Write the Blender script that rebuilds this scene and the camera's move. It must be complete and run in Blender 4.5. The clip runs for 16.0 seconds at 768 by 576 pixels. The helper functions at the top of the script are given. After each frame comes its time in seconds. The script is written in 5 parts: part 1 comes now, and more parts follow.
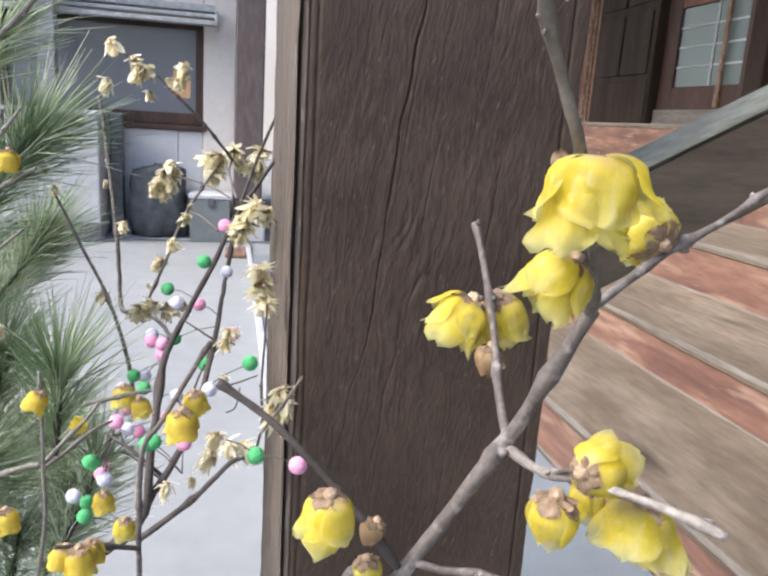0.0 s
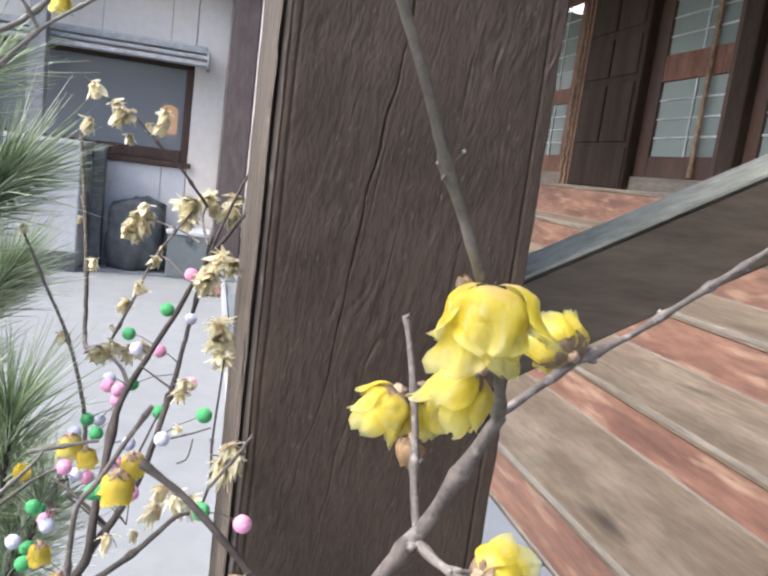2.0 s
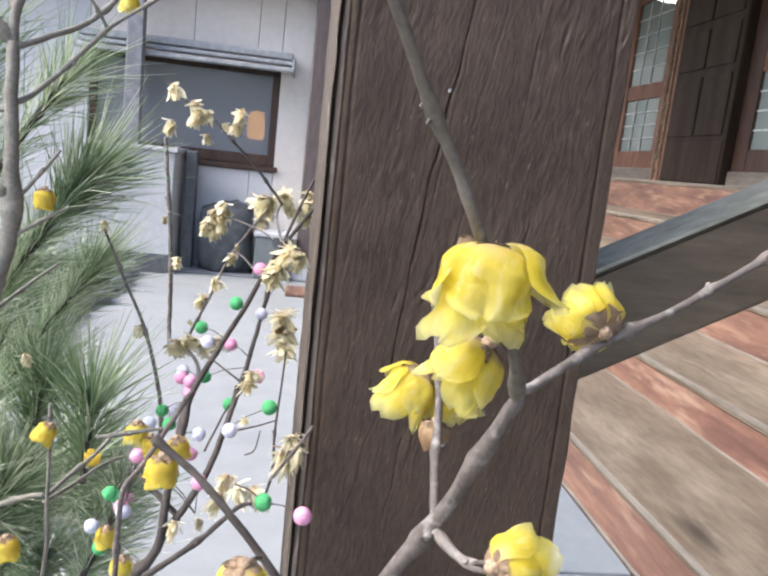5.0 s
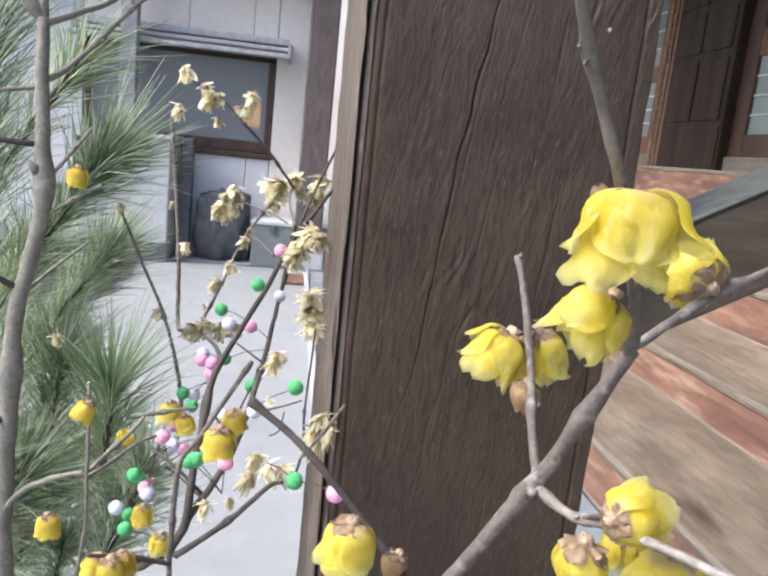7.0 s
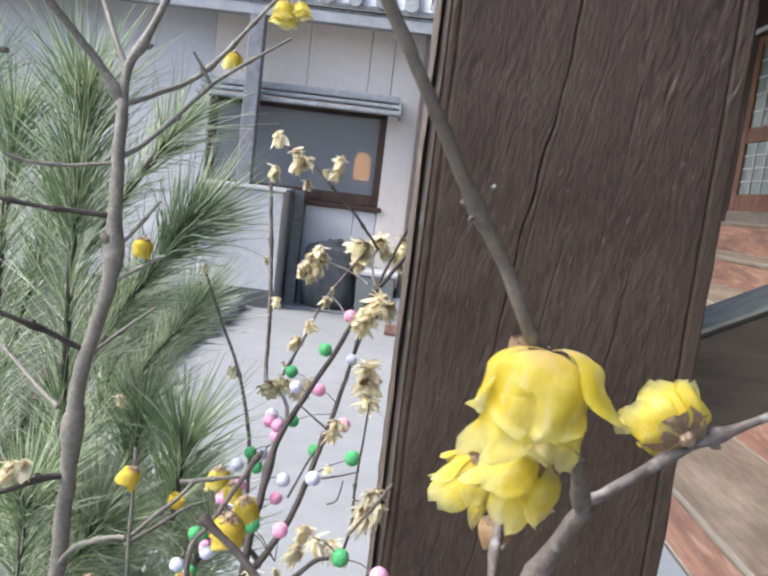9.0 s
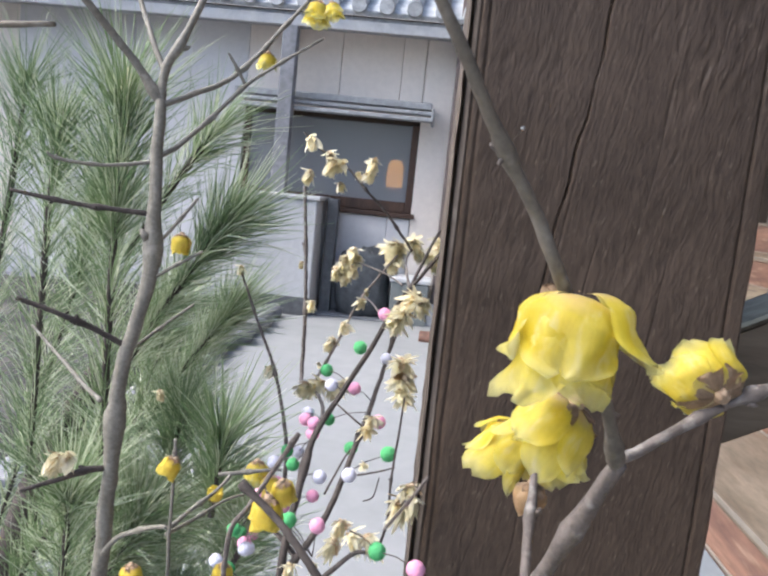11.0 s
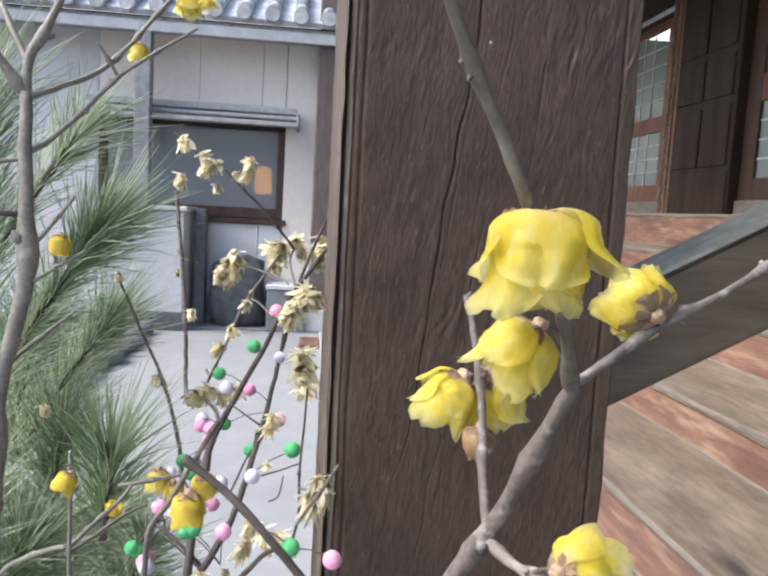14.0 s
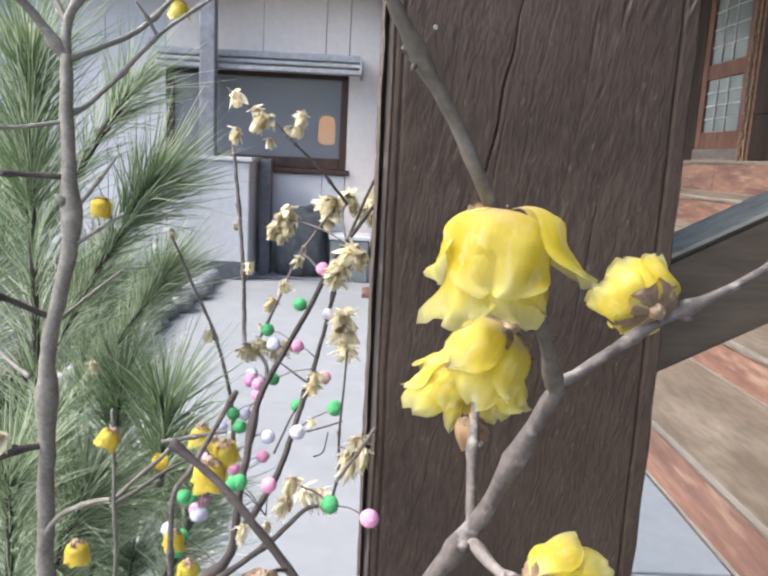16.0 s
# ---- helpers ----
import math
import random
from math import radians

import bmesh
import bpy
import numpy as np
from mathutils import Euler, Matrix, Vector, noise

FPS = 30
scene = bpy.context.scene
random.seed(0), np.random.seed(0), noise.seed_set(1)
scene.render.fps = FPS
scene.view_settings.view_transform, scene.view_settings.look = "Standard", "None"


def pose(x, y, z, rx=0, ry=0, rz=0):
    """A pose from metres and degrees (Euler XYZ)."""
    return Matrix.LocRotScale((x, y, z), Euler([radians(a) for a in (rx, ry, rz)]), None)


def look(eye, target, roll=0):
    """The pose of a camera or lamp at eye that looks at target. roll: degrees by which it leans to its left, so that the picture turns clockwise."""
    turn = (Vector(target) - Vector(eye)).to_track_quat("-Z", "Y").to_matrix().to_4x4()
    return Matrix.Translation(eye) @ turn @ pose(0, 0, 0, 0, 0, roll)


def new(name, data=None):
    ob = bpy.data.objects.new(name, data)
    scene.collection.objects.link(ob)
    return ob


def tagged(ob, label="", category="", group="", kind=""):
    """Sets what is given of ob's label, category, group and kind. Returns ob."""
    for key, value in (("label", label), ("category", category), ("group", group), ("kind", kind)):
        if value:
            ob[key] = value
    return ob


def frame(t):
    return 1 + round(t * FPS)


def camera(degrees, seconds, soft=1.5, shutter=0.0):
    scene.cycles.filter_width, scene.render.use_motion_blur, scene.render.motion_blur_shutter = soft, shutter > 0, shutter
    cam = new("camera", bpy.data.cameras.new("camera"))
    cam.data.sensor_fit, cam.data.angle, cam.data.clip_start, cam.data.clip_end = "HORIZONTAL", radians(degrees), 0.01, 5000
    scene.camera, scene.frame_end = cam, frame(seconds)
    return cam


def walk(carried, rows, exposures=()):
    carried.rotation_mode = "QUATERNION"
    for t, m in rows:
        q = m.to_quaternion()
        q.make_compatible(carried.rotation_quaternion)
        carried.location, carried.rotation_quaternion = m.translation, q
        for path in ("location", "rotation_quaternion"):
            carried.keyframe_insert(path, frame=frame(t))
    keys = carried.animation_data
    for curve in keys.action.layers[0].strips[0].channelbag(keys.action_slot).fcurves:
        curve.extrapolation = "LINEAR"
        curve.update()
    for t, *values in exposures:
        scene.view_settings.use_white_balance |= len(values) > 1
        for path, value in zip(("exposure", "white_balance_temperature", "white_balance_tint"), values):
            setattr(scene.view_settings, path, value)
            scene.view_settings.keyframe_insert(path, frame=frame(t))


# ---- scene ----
cam = camera(56.47, 16.0, soft=2.45, shutter=0.2)
PATH = [
    (0, (-0.02156, 0.00404, 0.89041), (0.19435, 0.95412, 0.66516), 3.78),
    (0.5, (-0.02177, 0.00761, 0.88668), (0.18704, 0.95394, 0.64000), 3.17),
    (1, (-0.01999, 0.00527, 0.89089), (0.19874, 0.95712, 0.67610), 4.84),
    (1.5, (-0.01835, -0.00007, 0.89324), (0.20661, 0.95588, 0.70471), 6.98),
    (2, (-0.01455, -0.00202, 0.90129), (0.23115, 0.95428, 0.74280), 7.52),
    (2.5, (-0.01646, -0.00605, 0.90572), (0.21124, 0.95802, 0.76890), 7.59),
    (3, (-0.00626, -0.00117, 0.90754), (0.23642, 0.96057, 0.78046), 9.08),
    (3.5, (-0.00262, 0.00037, 0.90243), (0.19494, 0.97236, 0.77514), 7.54),
    (4, (0.00481, 0.00009, 0.90251), (0.15343, 0.97954, 0.76611), 6.69),
    (4.2, (0.00539, -0.00334, 0.90197), (0.12497, 0.97798, 0.75128), 6.13),
    (6.3, (-0.01716, 0.01375, 0.88899), (0.13506, 0.98638, 0.71342), 6.42),
    (6.5, (-0.01805, 0.01330, 0.89106), (0.12462, 0.98755, 0.71648), 5.79),
    (7, (-0.01804, 0.00383, 0.88944), (0.11966, 0.97660, 0.70302), 6.05),
    (7.5, (-0.01794, 0.00292, 0.89112), (0.11402, 0.97971, 0.72242), 6.14),
    (8, (-0.01929, 0.00693, 0.89928), (0.08867, 0.98959, 0.74854), 5.83),
    (8.5, (-0.01386, 0.01182, 0.90455), (0.00464, 1.00295, 0.77301), 6.34),
    (9, (0.00644, 0.00983, 0.90327), (-0.00868, 1.00091, 0.77084), 6.83),
    (9.5, (0.01877, 0.00810, 0.89623), (-0.02283, 0.99917, 0.76953), 6.56),
    (10, (0.02790, 0.00869, 0.89623), (-0.03594, 0.99835, 0.76781), 5.77),
    (10.2, (0.02592, 0.00779, 0.89709), (-0.05084, 0.99659, 0.76909), 5.33),
    (12.3, (-0.01559, 0.00607, 0.89146), (-0.01115, 0.99845, 0.76832), 6.32),
    (12.5, (-0.01273, 0.00436, 0.88809), (0.01472, 0.99744, 0.77393), 5.54),
    (13, (-0.01030, 0.00850, 0.89046), (0.07477, 1.00048, 0.79698), 4.03),
    (13.5, (-0.00952, 0.01010, 0.88999), (0.08849, 1.00090, 0.79666), 4.65),
    (14, (-0.00309, 0.00709, 0.88685), (0.10620, 0.99545, 0.78101), 3.21),
    (14.5, (-0.00025, 0.00841, 0.88990), (0.12444, 0.99179, 0.75791), 3.56),
    (15, (-0.00034, 0.00869, 0.89206), (0.10643, 0.99105, 0.73850), 4.48),
    (15.5, (0.00382, 0.01066, 0.89200), (0.07774, 0.99339, 0.72236), 3.50),
    (16, (0.00993, 0.01239, 0.89283), (0.03227, 0.99585, 0.71305), 2.86),
]
EXPOSURES = [(0.0, 1.45, 6000, 10), (4.0, 1.58, 6000, 10), (7.0, 1.52, 6000, 10), (8.5, 1.46, 6000, 10), (10.0, 1.42, 6000, 10),
             (12.5, 1.38, 6000, 10), (14.0, 1.42, 6000, 10), (16.0, 1.55, 6000, 10)]
walk(cam, [(t, look(eye, target, roll)) for t, eye, target, roll in PATH], EXPOSURES)

EYE = 0.9          # height of the camera's first stand above the paving

# ---- light: hazy daylight, a soft high sun behind thin cloud ----
world = bpy.data.worlds.new("hazy_sky")
scene.world = world
world.use_nodes = True
wn = world.node_tree.nodes
sky = wn.new("ShaderNodeTexSky")
sky.sky_type, sky.sun_disc = "NISHITA", False
sky.sun_elevation, sky.sun_rotation = radians(48), radians(259)
sky.air_density, sky.dust_density, sky.ozone_density = 0.9, 5.0, 1.0
world.node_tree.links.new(sky.outputs[0], wn["Background"].inputs[0])
wn["Background"].inputs[1].default_value = 0.15
sun_data = bpy.data.lights.new("sun", "SUN")
sun_data.energy, sun_data.angle, sun_data.color = 1.25, radians(30), (1.0, 0.975, 0.94)
sun = new("sun", sun_data)
sun.matrix_world = look((-4.15, -0.8, 4.75), (0, 0, 0))


# ---- materials ----
def node_mat(name):
    m = bpy.data.materials.new(name)
    m.use_nodes = True
    return m, m.node_tree.nodes, m.node_tree.links


def surface(name, c1, c2, scale=8.0, rough=0.7, bump=0.2, fine=60.0, stretch=(1, 1, 1), c3=None, spec=0.4, dist=0.003, vary=0.0, sub=0.0, coords="Object", grit=1.0, knots=False):
    """Two colours mixed by broad noise, fine grain in colour and relief, and a wear colour."""
    m, n, l = node_mat(name)
    p = n["Principled BSDF"]
    tc, mp = n.new("ShaderNodeTexCoord"), n.new("ShaderNodeMapping")
    mp.inputs["Scale"].default_value = stretch
    l.new(tc.outputs[coords], mp.inputs[0])
    big, small = n.new("ShaderNodeTexNoise"), n.new("ShaderNodeTexNoise")
    big.inputs["Scale"].default_value, big.inputs["Detail"].default_value = scale, 5
    small.inputs["Scale"].default_value, small.inputs["Detail"].default_value = fine, 6
    small.inputs["Roughness"].default_value = 0.65
    for t in (big, small):
        l.new(mp.outputs[0], t.inputs["Vector"])
    ramp = n.new("ShaderNodeValToRGB")
    ramp.color_ramp.elements[0].position, ramp.color_ramp.elements[1].position = 0.34, 0.66
    ramp.color_ramp.elements[0].color, ramp.color_ramp.elements[1].color = (*c1, 1), (*c2, 1)
    l.new(big.outputs[0], ramp.inputs[0])
    col = ramp.outputs[0]
    mix = n.new("ShaderNodeMix")
    mix.data_type, mix.blend_type = "RGBA", "MULTIPLY"
    grain = n.new("ShaderNodeValToRGB")
    grain.color_ramp.elements[0].position, grain.color_ramp.elements[1].position = 0.3, 0.7
    grain.color_ramp.elements[0].color, grain.color_ramp.elements[1].color = (*[1 - 0.38 * grit] * 3, 1), (*[1 + 0.12 * grit] * 3, 1)
    l.new(small.outputs[0], grain.inputs[0])
    mix.inputs["Factor"].default_value = 1.0
    l.new(col, mix.inputs["A"])
    l.new(grain.outputs[0], mix.inputs["B"])
    col = mix.outputs["Result"]
    if c3:
        wear, wr, mx = n.new("ShaderNodeTexNoise"), n.new("ShaderNodeValToRGB"), n.new("ShaderNodeMix")
        wear.inputs["Scale"].default_value, wear.inputs["Detail"].default_value = scale * 2.7, 8
        wr.color_ramp.elements[0].position, wr.color_ramp.elements[1].position = 0.55, 0.72
        l.new(mp.outputs[0], wear.inputs["Vector"])
        l.new(wear.outputs[0], wr.inputs[0])
        mx.data_type = "RGBA"
        l.new(wr.outputs[0], mx.inputs["Factor"])
        l.new(col, mx.inputs["A"])
        mx.inputs["B"].default_value = (*c3, 1)
        col = mx.outputs["Result"]
    if knots:
        km, vo, kr, kx = n.new("ShaderNodeMapping"), n.new("ShaderNodeTexVoronoi"), n.new("ShaderNodeValToRGB"), n.new("ShaderNodeMix")
        km.inputs["Scale"].default_value = (4.6, 1.7, 4.6)
        wob = n.new("ShaderNodeVectorMath")
        wob.operation = "MULTIPLY_ADD"
        wob.inputs[1].default_value = (0.12, 0.3, 0.12)
        l.new(big.outputs["Color"], wob.inputs[0])
        l.new(tc.outputs[coords], wob.inputs[2])
        l.new(wob.outputs[0], km.inputs[0])
        l.new(km.outputs[0], vo.inputs["Vector"])
        vo.inputs["Scale"].default_value = 1.0
        kr.color_ramp.elements[0].position, kr.color_ramp.elements[1].position = 0.05, 0.2
        kr.color_ramp.elements[0].color, kr.color_ramp.elements[1].color = (0.34, 0.33, 0.33, 1), (1, 1, 1, 1)
        l.new(vo.outputs["Distance"], kr.inputs[0])
        kx.data_type, kx.blend_type = "RGBA", "MULTIPLY"
        kx.inputs["Factor"].default_value = 1.0
        l.new(col, kx.inputs["A"])
        l.new(kr.outputs[0], kx.inputs["B"])
        col = kx.outputs["Result"]
    if vary:
        info, hsv, mul = n.new("ShaderNodeObjectInfo"), n.new("ShaderNodeHueSaturation"), n.new("ShaderNodeMapRange")
        mul.inputs["To Min"].default_value, mul.inputs["To Max"].default_value = 1 - vary, 1 + vary
        l.new(info.outputs["Random"], mul.inputs["Value"])
        l.new(mul.outputs[0], hsv.inputs["Value"])
        l.new(col, hsv.inputs["Color"])
        col = hsv.outputs[0]
    l.new(col, p.inputs["Base Color"])
    p.inputs["Roughness"].default_value = rough
    p.inputs["Specular IOR Level"].default_value = spec
    if sub:
        p.inputs["Subsurface Weight"].default_value = sub
        p.inputs["Subsurface Radius"].default_value = (0.004, 0.003, 0.001)
        p.inputs["Subsurface Scale"].default_value = 1.0
    if bump:
        b = n.new("ShaderNodeBump")
        b.inputs["Strength"].default_value, b.inputs["Distance"].default_value = bump, dist
        l.new(small.outputs[0], b.inputs["Height"])
        l.new(b.outputs[0], p.inputs["Normal"])
    return m


def leafy(name, c1, c2, scale, through_light, rough=0.45, c3=None, spots=None, vary=0.0, stretch=(1, 1, 1), sheer=0.0, rim=None, foot=None):
    """A thin waxy petal or needle: lit through as well as on its face; rim and foot are the colours at its lip and its base."""
    m = surface(name, c1, c2, scale, rough, 0.15, scale * 9, spec=0.4, dist=0.0004, c3=c3, grit=0.25, vary=vary, stretch=stretch)
    n, l = m.node_tree.nodes, m.node_tree.links
    p, out = n["Principled BSDF"], n["Material Output"]
    tc, sep = n.new("ShaderNodeTexCoord"), n.new("ShaderNodeSeparateXYZ")
    l.new(tc.outputs["Generated"], sep.inputs[0])
    wav = n.new("ShaderNodeTexNoise")
    wav.inputs["Scale"].default_value, wav.inputs["Detail"].default_value = scale * 1.6, 3
    l.new(tc.outputs["Object"], wav.inputs["Vector"])
    along = n.new("ShaderNodeMath")
    along.operation = "MULTIPLY_ADD"
    along.inputs[1].default_value = 0.5
    l.new(wav.outputs[0], along.inputs[0])
    l.new(sep.outputs[2], along.inputs[2])

    def tint(colour, a, b, most):
        """Mixes a colour in where the height along the petal, stirred by noise, runs from a to b."""
        rng, mix = n.new("ShaderNodeMapRange"), n.new("ShaderNodeMix")
        rng.inputs["From Min"].default_value, rng.inputs["From Max"].default_value = a + 0.25, b + 0.25
        rng.inputs["To Max"].default_value = most
        l.new(along.outputs[0], rng.inputs["Value"])
        mix.data_type = "RGBA"
        l.new(rng.outputs[0], mix.inputs["Factor"])
        l.new(p.inputs["Base Color"].links[0].from_socket, mix.inputs["A"])
        mix.inputs["B"].default_value = (*colour, 1)
        l.new(mix.outputs["Result"], p.inputs["Base Color"])
    if rim:
        tint(rim, 0.32, 0.0, 0.8)
    if foot:
        tint(foot, 0.8, 1.02, 0.9)
    if spots:
        nz, rp, ms = n.new("ShaderNodeTexNoise"), n.new("ShaderNodeValToRGB"), n.new("ShaderNodeMix")
        nz.inputs["Scale"].default_value, nz.inputs["Detail"].default_value = scale * 3.2, 4
        rp.color_ramp.elements[0].position, rp.color_ramp.elements[1].position = 0.67, 0.77
        l.new(tc.outputs["Object"], nz.inputs["Vector"])
        l.new(nz.outputs[0], rp.inputs[0])
        ms.data_type = "RGBA"
        l.new(rp.outputs[0], ms.inputs["Factor"])
        l.new(p.inputs["Base Color"].links[0].from_socket, ms.inputs["A"])
        ms.inputs["B"].default_value = (*spots, 1)
        l.new(ms.outputs["Result"], p.inputs["Base Color"])
    tr, mx = n.new("ShaderNodeBsdfTranslucent"), n.new("ShaderNodeMixShader")
    l.new(p.inputs["Base Color"].links[0].from_socket, tr.inputs[0])
    mx.inputs[0].default_value = through_light
    l.new(p.outputs[0], mx.inputs[1])
    l.new(tr.outputs[0], mx.inputs[2])
    last = mx.outputs[0]
    if sheer:
        clear, thin = n.new("ShaderNodeBsdfTransparent"), n.new("ShaderNodeMixShader")
        thin.inputs[0].default_value = sheer
        if rim:
            rng = n.new("ShaderNodeMapRange")
            rng.inputs["From Min"].default_value, rng.inputs["From Max"].default_value = 0.7, 0.2
            rng.inputs["To Min"].default_value, rng.inputs["To Max"].default_value = sheer * 0.3, sheer * 1.9
            l.new(along.outputs[0], rng.inputs["Value"])
            l.new(rng.outputs[0], thin.inputs[0])
        l.new(last, thin.inputs[1])
        l.new(clear.outputs[0], thin.inputs[2])
        last = thin.outputs[0]
    l.new(last, out.inputs[0])
    return m


def glass(name, tint=(0.5, 0.6, 0.6), alpha=0.55):
    m, n, l = node_mat(name)
    p, out = n["Principled BSDF"], n["Material Output"]
    p.inputs["Base Color"].default_value = (*tint, 1)
    p.inputs["Roughness"].default_value = 0.08
    t, mx = n.new("ShaderNodeBsdfTransparent"), n.new("ShaderNodeMixShader")
    mx.inputs[0].default_value = alpha
    l.new(t.outputs[0], mx.inputs[1])
    l.new(p.outputs[0], mx.inputs[2])
    l.new(mx.outputs[0], out.inputs[0])
    return m


def glow(name, colour, power):
    m, n, l = node_mat(name)
    p = n["Principled BSDF"]
    p.inputs["Emission Color"].default_value, p.inputs["Emission Strength"].default_value = (*colour, 1), power
    return m


def timber(name, dark, mid, pale, rough=0.52, lean_deg=-9, along=0.2, fine=620):
    """Old open-grained timber: short swirling ridges, pale flecks along the grain that paint glints on them, and broad
    stains.
    """
    m, n, l = node_mat(name)
    p = n["Principled BSDF"]
    tc, warp, add, mp = n.new("ShaderNodeTexCoord"), n.new("ShaderNodeTexNoise"), n.new("ShaderNodeVectorMath"), n.new("ShaderNodeMapping")
    warp.inputs["Scale"].default_value, warp.inputs["Detail"].default_value = 26, 3
    l.new(tc.outputs["Object"], warp.inputs["Vector"])
    add.operation = "MULTIPLY_ADD"
    add.inputs[1].default_value = (0.011, 0.011, 0.014)
    l.new(warp.outputs["Color"], add.inputs[0])
    l.new(tc.outputs["Object"], add.inputs[2])
    lean = n.new("ShaderNodeMapping")
    lean.inputs["Rotation"].default_value = (0, radians(lean_deg), 0)
    l.new(add.outputs[0], lean.inputs[0])
    mp.inputs["Scale"].default_value = (1, 1, along)
    l.new(lean.outputs[0], mp.inputs[0])
    grain, stain, glint = n.new("ShaderNodeTexNoise"), n.new("ShaderNodeTexNoise"), n.new("ShaderNodeTexNoise")
    for t, sc, dt, src in ((grain, fine, 3, mp.outputs[0]), (glint, fine * 1.1, 2, mp.outputs[0]), (stain, 9, 5, tc.outputs["Object"])):
        t.inputs["Scale"].default_value, t.inputs["Detail"].default_value = sc, dt
        l.new(src, t.inputs["Vector"])
    base, fr = n.new("ShaderNodeValToRGB"), n.new("ShaderNodeValToRGB")
    base.color_ramp.elements[0].position, base.color_ramp.elements[1].position = 0.32, 0.68
    base.color_ramp.elements[0].color, base.color_ramp.elements[1].color = (*dark, 1), (*mid, 1)
    half, sm = n.new("ShaderNodeMath"), n.new("ShaderNodeMath")
    half.operation = "MULTIPLY"
    half.inputs[1].default_value = 0.5
    l.new(grain.outputs[0], half.inputs[0])
    sm.operation = "MULTIPLY_ADD"
    sm.inputs[1].default_value = 0.5
    l.new(stain.outputs[0], sm.inputs[0])
    l.new(half.outputs[0], sm.inputs[2])
    l.new(sm.outputs[0], base.inputs[0])
    fr.color_ramp.elements[0].position, fr.color_ramp.elements[1].position = 0.65, 0.775
    l.new(glint.outputs[0], fr.inputs[0])
    mx = n.new("ShaderNodeMix")
    mx.data_type = "RGBA"
    l.new(fr.outputs[0], mx.inputs["Factor"])
    l.new(base.outputs[0], mx.inputs["A"])
    mx.inputs["B"].default_value = (*pale, 1)
    l.new(mx.outputs["Result"], p.inputs["Base Color"])
    p.inputs["Roughness"].default_value = rough
    p.inputs["Specular IOR Level"].default_value = 0.25
    b = n.new("ShaderNodeBump")
    b.inputs["Strength"].default_value, b.inputs["Distance"].default_value = 0.55, 0.0011
    l.new(grain.outputs[0], b.inputs["Height"])
    l.new(b.outputs[0], p.inputs["Normal"])
    return m


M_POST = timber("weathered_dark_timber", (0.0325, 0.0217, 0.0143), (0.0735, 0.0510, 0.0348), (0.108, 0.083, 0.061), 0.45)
# weathered grey side of the post, with light from the left in its colour
M_POST_EDGE = timber("grey_worn_lit_timber", (0.052, 0.04, 0.031), (0.142, 0.116, 0.094), (0.215, 0.182, 0.15), 0.8, 0, 0.07, 300)
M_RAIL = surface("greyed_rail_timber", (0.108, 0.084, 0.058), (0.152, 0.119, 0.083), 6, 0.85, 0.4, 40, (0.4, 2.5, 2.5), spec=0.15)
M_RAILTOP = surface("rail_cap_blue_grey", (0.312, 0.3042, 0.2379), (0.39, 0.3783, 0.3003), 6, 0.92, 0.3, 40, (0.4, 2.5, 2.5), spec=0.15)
M_TREAD = surface("pale_worn_tread_wood", (0.1256, 0.09672, 0.06789), (0.2325, 0.1879, 0.1376), 2.4, 0.6, 0.3, 14, (3.0, 0.8, 3.0), c3=(0.115, 0.08, 0.052), vary=0.1, knots=True)
M_RISER = surface("red_brown_riser_wood", (0.1175, 0.06016, 0.04512), (0.2397, 0.1335, 0.09118), 2.6, 0.55, 0.25, 12, (4.0, 0.6, 4.0), c3=(0.28, 0.19, 0.135), vary=0.12)
M_NOSING = surface("grey_worn_edge_wood", (0.165, 0.143, 0.117), (0.235, 0.208, 0.172), 3, 0.65, 0.2, 20, (4, 0.5, 4))
M_DARKWOOD = surface("dark_stained_wood", (0.03168, 0.022, 0.01496), (0.05808, 0.04136, 0.02904), 3, 0.7, 0.3, 30, (2, 2, 0.3), spec=0.2)
M_DOORWOOD = surface("brown_door_wood", (0.0616, 0.03344, 0.022), (0.1012, 0.05632, 0.0352), 3, 0.5, 0.25, 30, (2, 2, 0.3))
M_ORANGEWOOD = surface("worn_orange_wood", (0.14, 0.062, 0.035), (0.23, 0.11, 0.064), 5, 0.6, 0.3, 25, (2, 2, 0.5))
M_CARVED = surface("worn_tan_carved_wood", (0.16, 0.1, 0.06), (0.3, 0.21, 0.135), 9, 0.75, 0.2, 40, (2, 2, 0.8), c3=(0.38, 0.3, 0.22))
M_CONCRETE = surface("pale_concrete", (0.225, 0.232, 0.235), (0.27, 0.277, 0.28), 0.5, 0.9, 0.05, 9, grit=0.25, spec=0.2)
M_SLAB = surface("blue_grey_stone", (0.135, 0.155, 0.17), (0.17, 0.19, 0.205), 1.5, 0.75, 0.04, 20, vary=0.05, grit=0.25)
M_WALL = surface("pale_painted_panel", (0.79, 0.725, 0.645), (0.855, 0.79, 0.71), 0.7, 0.75, 0, 20, grit=0.2)
M_WHITE = surface("off_white_paint", (0.63, 0.625, 0.62), (0.69, 0.685, 0.68), 0.8, 0.7, 0, 20, grit=0.2)
M_GREY = surface("grey_painted_steel", (0.36, 0.37, 0.375), (0.42, 0.43, 0.435), 2, 0.55, 0.1, 25)
